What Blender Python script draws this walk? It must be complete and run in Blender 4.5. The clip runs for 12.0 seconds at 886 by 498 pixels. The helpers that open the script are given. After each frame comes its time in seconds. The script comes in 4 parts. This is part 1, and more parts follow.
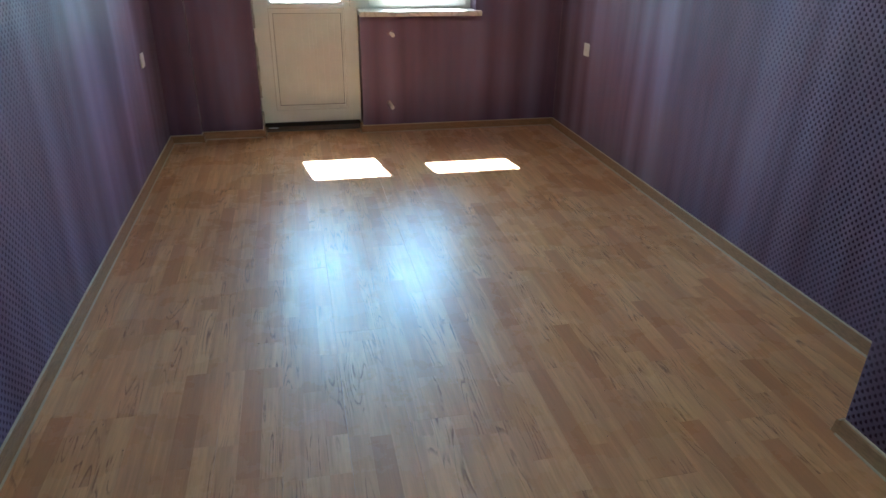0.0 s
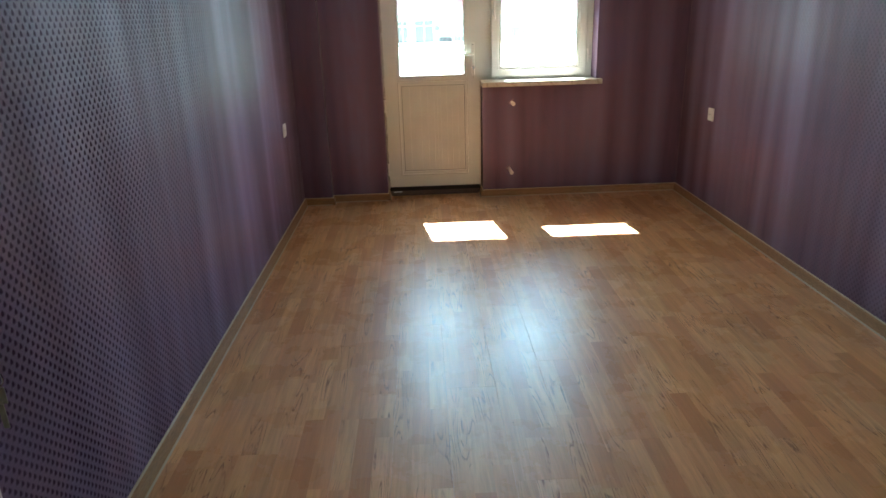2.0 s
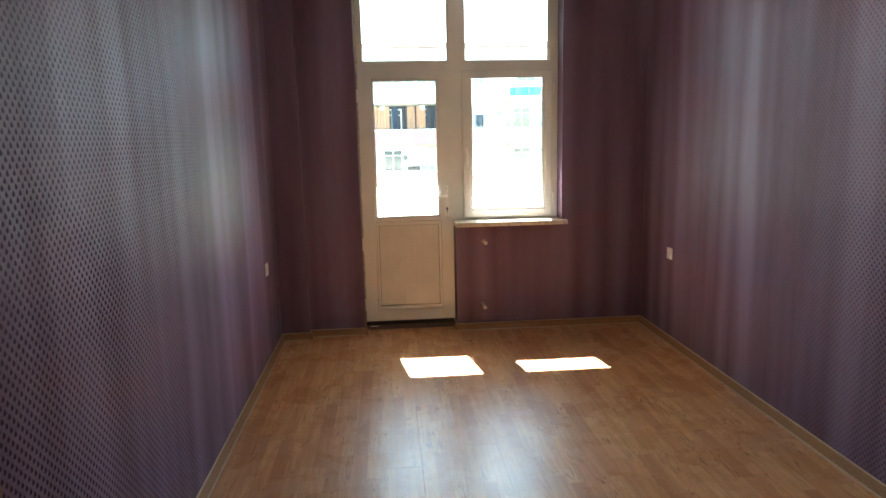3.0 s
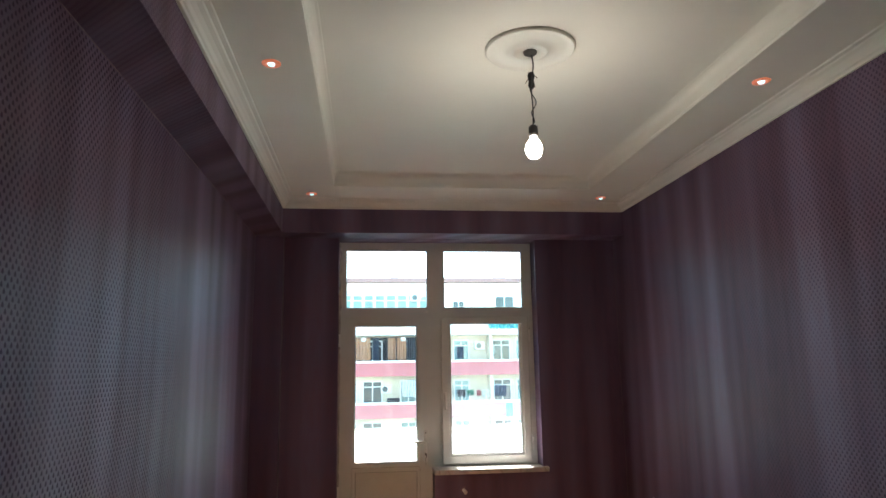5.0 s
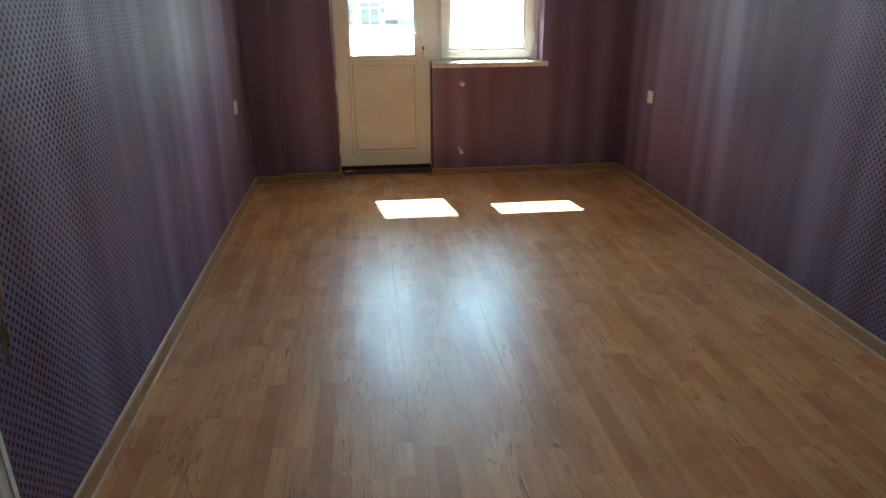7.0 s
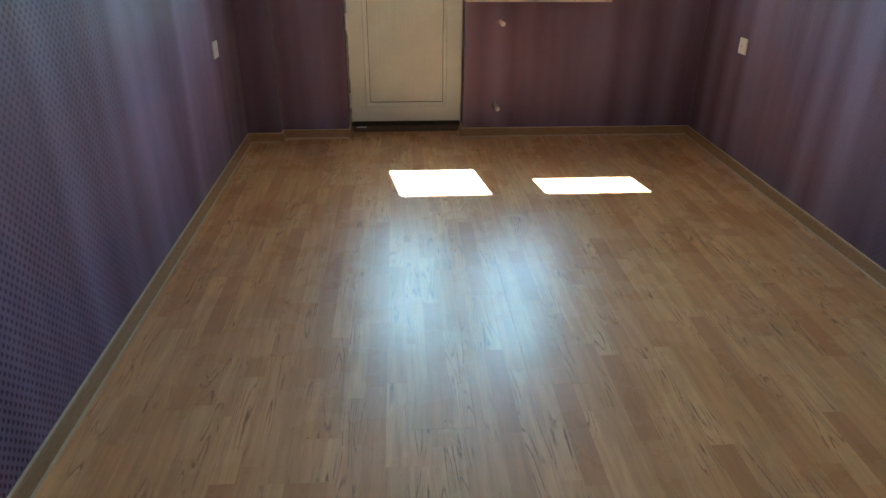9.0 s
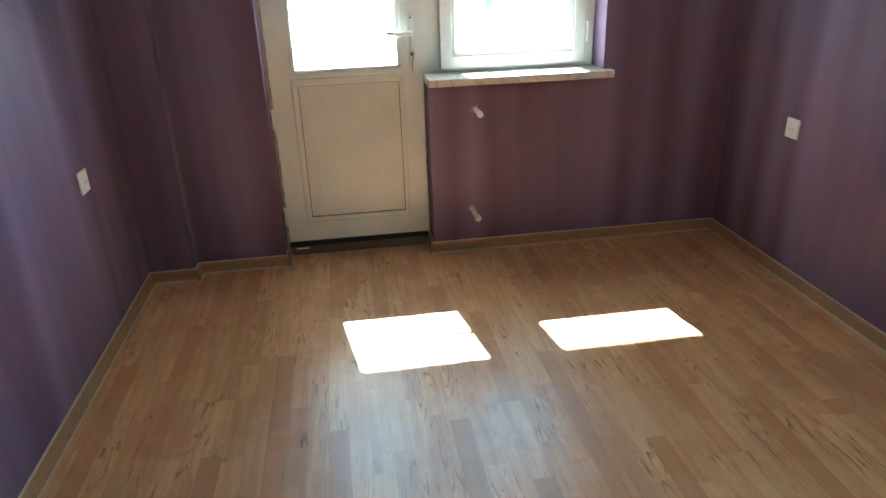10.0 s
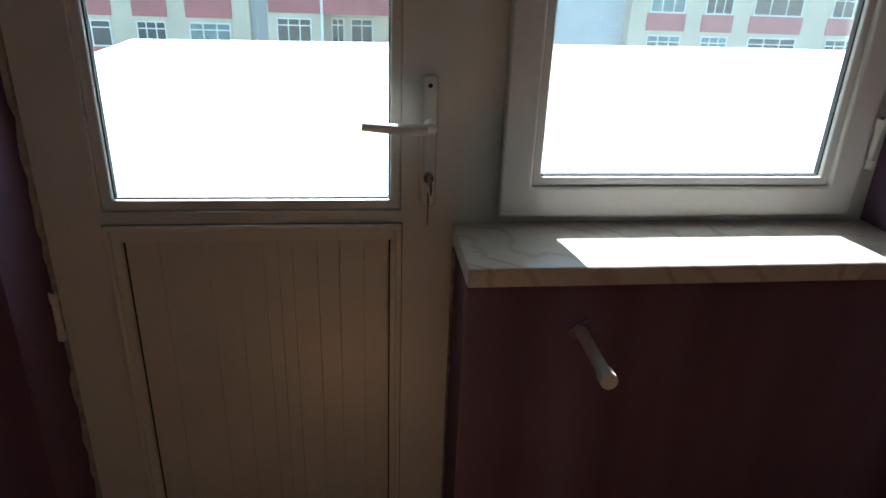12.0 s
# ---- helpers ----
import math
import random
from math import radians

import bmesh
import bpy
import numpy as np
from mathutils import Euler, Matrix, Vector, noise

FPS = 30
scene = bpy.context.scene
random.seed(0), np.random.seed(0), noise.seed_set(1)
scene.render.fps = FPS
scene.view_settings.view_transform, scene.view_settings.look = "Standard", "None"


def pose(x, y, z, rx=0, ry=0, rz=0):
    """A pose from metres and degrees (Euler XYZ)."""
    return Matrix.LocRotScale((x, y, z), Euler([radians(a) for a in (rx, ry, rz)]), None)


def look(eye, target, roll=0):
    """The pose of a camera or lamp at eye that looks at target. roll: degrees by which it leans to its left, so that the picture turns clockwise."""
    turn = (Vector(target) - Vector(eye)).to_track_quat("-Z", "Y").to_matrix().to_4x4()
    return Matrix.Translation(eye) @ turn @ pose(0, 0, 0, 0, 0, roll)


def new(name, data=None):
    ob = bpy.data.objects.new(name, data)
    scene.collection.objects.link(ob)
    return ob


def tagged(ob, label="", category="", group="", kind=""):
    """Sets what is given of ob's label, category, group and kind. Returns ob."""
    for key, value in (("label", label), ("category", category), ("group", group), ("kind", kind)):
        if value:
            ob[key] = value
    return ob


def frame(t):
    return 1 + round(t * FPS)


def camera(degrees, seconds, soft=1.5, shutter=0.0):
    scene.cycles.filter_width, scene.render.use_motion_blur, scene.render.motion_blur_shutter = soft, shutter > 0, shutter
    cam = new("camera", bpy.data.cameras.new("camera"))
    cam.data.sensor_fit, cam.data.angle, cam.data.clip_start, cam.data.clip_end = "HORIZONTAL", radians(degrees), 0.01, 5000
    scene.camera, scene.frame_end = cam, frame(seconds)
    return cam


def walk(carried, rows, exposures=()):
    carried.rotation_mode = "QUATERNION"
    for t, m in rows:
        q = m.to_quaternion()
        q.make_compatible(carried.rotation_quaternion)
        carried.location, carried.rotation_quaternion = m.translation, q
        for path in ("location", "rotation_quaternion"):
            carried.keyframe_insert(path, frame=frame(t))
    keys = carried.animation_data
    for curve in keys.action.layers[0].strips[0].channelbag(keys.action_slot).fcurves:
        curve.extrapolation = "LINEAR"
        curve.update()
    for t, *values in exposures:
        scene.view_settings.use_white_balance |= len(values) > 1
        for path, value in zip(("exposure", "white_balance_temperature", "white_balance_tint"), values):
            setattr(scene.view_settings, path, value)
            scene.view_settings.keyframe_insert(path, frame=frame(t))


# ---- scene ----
cam = camera(67.4, 12.0)
PATH = [
    (0, (-0.524, 0.076, 1.383), (-0.131, 1.837, 0.519), 0.9),
    (0.5, (-0.53, 0.069, 1.366), (-0.204, 1.859, 0.534), 0.8),
    (1, (-0.519, 0.104, 1.32), (-0.299, 1.916, 0.503), 0.97),
    (1.5, (-0.45, -0.001, 1.425), (-0.38, 1.869, 0.719), 0.4),
    (2, (-0.507, 0.011, 1.383), (-0.458, 1.891, 0.703), -1.76),
    (2.5, (-0.57, -0.082, 1.374), (-0.421, 1.783, 0.667), -1.54),
    (3, (-0.571, -0.11, 1.523), (-0.411, 1.856, 1.192), -1.25),
    (3.2, (-0.56, -0.086, 1.558), (-0.389, 1.901, 1.405), -1.7),
    (3.5, (-0.54, -0.161, 1.574), (-0.363, 1.828, 1.692), -3.0),
    (3.7, (-0.564, -0.168, 1.587), (-0.391, 1.808, 1.841), -2.5),
    (5.3, (-0.577, -0.216, 1.631), (-0.345, 1.739, 1.982), -0.8),
    (5.5, (-0.58, -0.183, 1.629), (-0.345, 1.79, 1.862), -0.76),
    (6, (-0.507, -0.152, 1.533), (-0.252, 1.83, 1.452), -0.4),
    (6.3, (-0.548, -0.104, 1.495), (-0.3, 1.862, 1.222), 0.1),
    (6.5, (-0.574, -0.087, 1.474), (-0.332, 1.854, 1.053), -0.1),
    (7, (-0.55, -0.112, 1.37), (-0.343, 1.741, 0.645), -0.35),
    (7.2, (-0.541, -0.08, 1.352), (-0.376, 1.733, 0.523), -1.1),
    (8.8, (-0.449, 0.62, 1.319), (-0.347, 2.34, 0.305), -0.3),
    (9, (-0.459, 0.798, 1.313), (-0.338, 2.577, 0.406), 0.5),
    (9.5, (-0.413, 1.275, 1.307), (-0.154, 3.091, 0.509), -0.98),
    (10, (-0.445, 1.918, 1.366), (-0.187, 3.734, 0.568), -1.85),
    (10.5, (-0.442, 2.421, 1.322), (-0.077, 4.199, 0.483), 0.72),
    (11, (-0.373, 2.985, 1.311), (-0.093, 4.769, 0.451), -0.72),
    (11.5, (-0.311, 3.49, 1.319), (0.109, 5.284, 0.541), 1.12),
    (12, (-0.225, 3.99, 1.32), (0.016, 5.811, 0.528), 2.27),
]
LIGHTEN = [(0, 4.66, 4800, -7), (0.5, 4.53, 5300, -6), (1.5, 4.53, 5400, -6), (2.5, 4.5, 6050, 0), (3.0, 4.33, 6500, 7), (3.5, 3.65, 6700, 10), (5.5, 3.36, 5500, 8), (6.0, 3.5, 5300, 5), (6.5, 4.05, 6000, 6),
           (7.0, 4.3, 5800, -2), (9.0, 4.5, 5100, -13), (9.5, 4.47, 5100, -12), (10.0, 4.68, 4950, -11), (10.5, 4.9, 4800, -11), (11.0, 5.18, 4650, -11), (11.5, 3.97, 4450, -7), (12, 1.95, 5550, 7)]
walk(cam, [(t, look(eye, target, roll)) for t, eye, target, roll in PATH], LIGHTEN)

# ---- settings ----
SKY, SUNLIGHT, BULB_W = 0.15, 5.0, 0.18
PAPER_DARK, PAPER_LIGHT, PAPER_ROSE = (0.116, 0.071, 0.112), (0.200, 0.148, 0.232), (0.204, 0.096, 0.144)
PAPER_ROUGH, PAPER_SPEC = 0.56, 0.23
FLOOR_ROUGH, FLOOR_SPEC = 0.32, 0.50
GAP = 0.00025
LEAF_TURN = 91.8

# ---- small helpers ----
def part(name, bm, material, parent=None, label="", smooth=False):
    me = bpy.data.meshes.new(name)
    bmesh.ops.recalc_face_normals(bm, faces=bm.faces)
    if smooth:
        for f in bm.faces:
            f.smooth = True
    bm.to_mesh(me)
    bm.free()
    me.materials.append(material)
    ob = new(name, me)
    if parent is not None:
        ob.parent = parent
    if label:
        tagged(ob, label)
    return ob


def box(bm, x0, x1, y0, y1, z0, z1):
    v = [bm.verts.new(p) for p in ((x0, y0, z0), (x1, y0, z0), (x1, y1, z0), (x0, y1, z0), (x0, y0, z1), (x1, y0, z1), (x1, y1, z1), (x0, y1, z1))]
    for q in ((3, 2, 1, 0), (4, 5, 6, 7), (0, 1, 5, 4), (1, 2, 6, 5), (2, 3, 7, 6), (3, 0, 4, 7)):
        bm.faces.new([v[i] for i in q])


def rbox(x0, x1, y0, y1, z0, z1, r=0.003, seg=2):
    """One box with rounded edges."""
    bm = bmesh.new()
    box(bm, x0, x1, y0, y1, z0, z1)
    bmesh.ops.bevel(bm, geom=bm.edges[:], offset=r, segments=seg, affect="EDGES", profile=0.5)
    return bm


def boxes(*rows):
    bm = bmesh.new()
    for r in rows:
        box(bm, *r)
    return bm


def ring(x0, x1, z0, z1, w, y0, y1, r=0.0, wb=None):
    """A rectangular frame standing in the xz plane; mitred, w wide on the sides and wb at the foot."""
    wb = w if wb is None else wb
    bm = bmesh.new()
    out = ((x0, z0), (x1, z0), (x1, z1), (x0, z1))
    ins = ((x0 + w, z0 + wb), (x1 - w, z0 + wb), (x1 - w, z1 - w), (x0 + w, z1 - w))
    vs = [[bm.verts.new((x, y, z)) for x, z in loop] for y, loop in ((y0, out), (y0, ins), (y1, out), (y1, ins))]
    for i in range(4):
        j = (i + 1) % 4
        bm.faces.new((vs[0][i], vs[0][j], vs[1][j], vs[1][i]))
        bm.faces.new((vs[2][i], vs[3][i], vs[3][j], vs[2][j]))
        bm.faces.new((vs[0][i], vs[2][i], vs[2][j], vs[0][j]))
        bm.faces.new((vs[1][i], vs[1][j], vs[3][j], vs[3][i]))
    if r:
        bmesh.ops.bevel(bm, geom=bm.edges[:], offset=r, segments=2, affect="EDGES", profile=0.5)
    return bm


def tube(points, radius, sides=10, caps=True):
    """A round bar along a line of points; radius may be a list."""
    bm = bmesh.new()
    pts = [Vector(p) for p in points]
    radii = radius if isinstance(radius, (list, tuple)) else [radius] * len(pts)
    rings, side = [], None
    for i, p in enumerate(pts):
        way = (pts[min(i + 1, len(pts) - 1)] - pts[max(i - 1, 0)]).normalized()
        if side is None:
            side = way.orthogonal().normalized()
        else:
            side = (side - way * side.dot(way)).normalized()
        up = way.cross(side)
        rings.append([bm.verts.new(p + radii[i] * (math.cos(a) * side + math.sin(a) * up)) for a in [2 * math.pi * k / sides for k in range(sides)]])
    for a, b in zip(rings, rings[1:]):
        for k in range(sides):
            bm.faces.new((a[k], a[(k + 1) % sides], b[(k + 1) % sides], b[k]))
    if caps:
        bm.faces.new(rings[0][::-1])
        bm.faces.new(rings[-1])
    return bm


def lathe(profile, sides=32, axis=(0, 0, 0)):
    """A turned shape about the upright through axis, from (radius, z) pairs."""
    bm = bmesh.new()
    rows = []
    for r, z in profile:
        if r < 1e-5:
            rows.append([bm.verts.new((axis[0], axis[1], axis[2] + z))])
        else:
            rows.append([bm.verts.new((axis[0] + r * math.cos(2 * math.pi * k / sides), axis[1] + r * math.sin(2 * math.pi * k / sides), axis[2] + z)) for k in range(sides)])
    for a, b in zip(rows, rows[1:]):
        for k in range(sides):
            q = [a[k % len(a)], a[(k + 1) % len(a)], b[(k + 1) % len(b)], b[k % len(b)]]
            q = list(dict.fromkeys(q))
            if len(q) > 2:
                bm.faces.new(q)
    return bm


def extrude_profile(prof, a, b, side):
    """A moulding from a to b (points on the floor plan); prof gives (out, z) pairs, out is measured along side."""
    bm = bmesh.new()
    a, b, side = Vector(a), Vector(b), Vector(side)
    ra = [bm.verts.new((a.x + side.x * o, a.y + side.y * o, z)) for o, z in prof]
    rb = [bm.verts.new((b.x + side.x * o, b.y + side.y * o, z)) for o, z in prof]
    n = len(prof)
    for k in range(n):
        bm.faces.new((ra[k], ra[(k + 1) % n], rb[(k + 1) % n], rb[k]))
    bm.faces.new(ra[::-1])
    bm.faces.new(rb)
    return bm


def empty(name, label="", category="", group="", kind="", at=(0, 0, 0)):
    ob = new(name)
    ob.location = at
    ob.empty_display_size = 0.1
    return tagged(ob, label, category, group, kind)


# ---- world, sun, lamps ----
SUN = Vector((0.138, -0.853, -1.0)).normalized()   # the way the sunlight travels
elev = math.asin(-SUN.z)
azim = math.atan2(-SUN.x, -SUN.y)                  # clockwise from north (+y)
world = bpy.data.worlds.new("world")
scene.world = world
world.use_nodes = True
wn = world.node_tree
sky = wn.nodes.new("ShaderNodeTexSky")
sky.sky_type = "NISHITA"
sky.sun_disc = False
sky.dust_density, sky.ozone_density = 0.5, 0.4
sky.sun_elevation = elev
sky.sun_rotation = azim
wn.links.new(sky.outputs[0], wn.nodes["Background"].inputs[0])
wn.nodes["Background"].inputs[1].default_value = SKY
sun = new("sun", bpy.data.lights.new("sun", "SUN"))
sun.data.energy, sun.data.angle, sun.data.color = SUNLIGHT, radians(0.53), (1.0, 0.96, 0.91)
sun.rotation_euler = SUN.to_track_quat("-Z", "Y").to_euler()
tagged(sun, kind="structure")


# ---- materials ----
def nodes_of(name):
    m = bpy.data.materials.new(name)
    m.use_nodes = True
    return m, m.node_tree, m.node_tree.nodes["Principled BSDF"]


def N(nt, kind, **values):
    n = nt.nodes.new("ShaderNode" + kind)
    for k, v in values.items():
        if k in n.inputs:
            n.inputs[k].default_value = v
    return n


def math_node(nt, op, a, b=None, c=None):
    n = nt.nodes.new("ShaderNodeMath")
    n.operation = op
    for i, v in enumerate((a, b, c)):
        if v is None:
            continue
        if isinstance(v, (int, float)):
            n.inputs[i].default_value = v
        else:
            nt.links.new(v, n.inputs[i])
    return n.outputs[0]


def ramp(nt, value, *stops):
    n = nt.nodes.new("ShaderNodeValToRGB")
    e = n.color_ramp.elements
    while len(e) < len(stops):
        e.new(0.5)
    for i, (p, c) in enumerate(stops):
        e[i].position = p
        e[i].color = (c, c, c, 1) if isinstance(c, (int, float)) else (*c, 1)
    nt.links.new(value, n.inputs[0])
    return n.outputs[0]


def mixc(nt, fac, a, b, blend="MIX"):
    n = nt.nodes.new("ShaderNodeMix")
    n.data_type = "RGBA"
    n.blend_type = blend
    for i, v in ((0, fac), (6, a), (7, b)):
        if isinstance(v, (int, float)):
            n.inputs[i].default_value = v
        elif isinstance(v, tuple):
            n.inputs[i].default_value = (*v, 1)
        else:
            nt.links.new(v, n.inputs[i])
    return n.outputs[2]


def bump(nt, bsdf, height, strength, distance):
    n = N(nt, "Bump", Strength=strength, Distance=distance)
    nt.links.new(height, n.inputs["Height"])
    nt.links.new(n.outputs[0], bsdf.inputs["Normal"])


def coords(nt, scale=(1, 1, 1)):
    g = nt.nodes.new("ShaderNodeNewGeometry")
    m = nt.nodes.new("ShaderNodeMapping")
    m.inputs["Scale"].default_value = scale
    nt.links.new(g.outputs["Position"], m.inputs[0])
    return m.outputs[0]


def noise_tex(nt, vec, scale, detail=4, rough=0.55):
    n = N(nt, "TexNoise", Scale=scale, Detail=detail, Roughness=rough)
    nt.links.new(vec, n.inputs["Vector"])
    return n.outputs["Fac"]


def plain(name, color, rough=0.5, metal=0.0, var=0.12, scale=6.0, fine=120.0, bumps=0.05, dirt=None, spec=0.5):
    """A surface with stains at one scale and grain at another."""
    m, nt, b = nodes_of(name)
    p = coords(nt)
    big, small = noise_tex(nt, p, scale), noise_tex(nt, p, fine, 2)
    dark = tuple(c * (1 - var) for c in color)
    c = mixc(nt, ramp(nt, big, (0.35, 0.0), (0.65, 1.0)), dirt or dark, color)
    c = mixc(nt, ramp(nt, small, (0.3, 0.0), (0.7, 1.0)), mixc(nt, 1.0, c, (1 - var / 3,) * 3, "MULTIPLY"), c)
    nt.links.new(c, b.inputs["Base Color"])
    nt.links.new(math_node(nt, "MULTIPLY_ADD", big, 0.15, rough - 0.07), b.inputs["Roughness"])
    b.inputs["Metallic"].default_value = metal
    b.inputs["Specular IOR Level"].default_value = spec
    if bumps:
        bump(nt, b, small, bumps, 0.002)
    return m


def wallpaper(name="mauve_wallpaper", ink=0.82):
    """Mauve vinyl paper with soft upright shading and staggered rows of dark drops between raised scales."""
    m, nt, b = nodes_of(name)
    g = nt.nodes.new("ShaderNodeNewGeometry")
    s = nt.nodes.new("ShaderNodeSeparateXYZ")
    nt.links.new(g.outputs["Position"], s.inputs[0])
    x, y, z = s.outputs
    u = math_node(nt, "ADD", x, y)
    row = math_node(nt, "DIVIDE", z, 0.0155)
    odd = math_node(nt, "MODULO", math_node(nt, "FLOOR", row), 2.0)
    col = math_node(nt, "MULTIPLY_ADD", odd, 0.5, math_node(nt, "DIVIDE", u, 0.0285))
    fu = math_node(nt, "SUBTRACT", math_node(nt, "FRACT", math_node(nt, "ADD", col, 200.0)), 0.5)
    fv = math_node(nt, "SUBTRACT", math_node(nt, "FRACT", row), 0.5)
    # a drop: narrower towards its top
    wide = math_node(nt, "MULTIPLY_ADD", fv, -0.20, 0.17)
    du = math_node(nt, "POWER", math_node(nt, "ABSOLUTE", math_node(nt, "DIVIDE", fu, wide)), 2.0)
    dv = math_node(nt, "POWER", math_node(nt, "ABSOLUTE", math_node(nt, "DIVIDE", fv, 0.46)), 2.0)
    drop = ramp(nt, math_node(nt, "MULTIPLY", math_node(nt, "ADD", du, dv), 0.2), (0.12, 1.0), (0.24, 0.26), (0.70, 0.0))
    comb = nt.nodes.new("ShaderNodeCombineXYZ")
    nt.links.new(u, comb.inputs[0])
    nt.links.new(math_node(nt, "MULTIPLY", z, 0.06), comb.inputs[2])
    bands = noise_tex(nt, comb.outputs[0], 4.6, 1.6, 0.5)
    comb2 = nt.nodes.new("ShaderNodeCombineXYZ")
    nt.links.new(u, comb2.inputs[0])
    nt.links.new(math_node(nt, "MULTIPLY", z, 0.25), comb2.inputs[2])
    fine = noise_tex(nt, comb2.outputs[0], 22.0, 1.5)
    p = coords(nt)
    cloth = noise_tex(nt, p, 420.0, 2)
    c = mixc(nt, ramp(nt, bands, (0.36, 0.0), (0.66, 1.0)), PAPER_DARK, PAPER_LIGHT)
    c = mixc(nt, ramp(nt, fine, (0.35, 0.0), (0.65, 0.25)), c, PAPER_ROSE)
    spread = coords(nt, (0.5, 0.5, 0.5))
    worn = ramp(nt, noise_tex(nt, spread, 2.2, 2), (0.38, 1.0), (0.62, 0.5))
    glance_fade = ramp(nt, math_node(nt, "MULTIPLY", y, 0.2), (0.42, 1.0), (0.64, 0.12))   # drops painted out towards the window, where no glancing sheen shows them
    drop = math_node(nt, "MULTIPLY", math_node(nt, "MULTIPLY", drop, worn), math_node(nt, "MULTIPLY", glance_fade, min(1.0, ink * 10)))
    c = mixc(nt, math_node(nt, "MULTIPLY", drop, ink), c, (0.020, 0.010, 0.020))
    nt.links.new(c, b.inputs["Base Color"])
    r = math_node(nt, "MULTIPLY_ADD", ramp(nt, bands, (0.3, 0.0), (0.7, 1.0)), -0.08, PAPER_ROUGH)
    nt.links.new(math_node(nt, "MULTIPLY_ADD", drop, 0.3, r), b.inputs["Roughness"])
    nt.links.new(math_node(nt, "MULTIPLY_ADD", drop, -PAPER_SPEC, PAPER_SPEC), b.inputs["Specular IOR Level"])
    ripple = nt.nodes.new("ShaderNodeCombineXYZ")
    nt.links.new(u, ripple.inputs[0])
    nt.links.new(math_node(nt, "MULTIPLY", z, 0.35), ripple.inputs[2])
    wavy = noise_tex(nt, ripple.outputs[0], 5.0, 2)
    low = N(nt, "Bump", Strength=0.5, Distance=0.009)
    nt.links.new(wavy, low.inputs["Height"])
    h = math_node(nt, "MULTIPLY_ADD", drop, -1.0, math_node(nt, "MULTIPLY", cloth, 0.5))
    high = N(nt, "Bump", Strength=0.6, Distance=0.0018)
    nt.links.new(h, high.inputs["Height"])
    nt.links.new(low.outputs[0], high.inputs["Normal"])
    nt.links.new(high.outputs[0], b.inputs["Normal"])
    return m


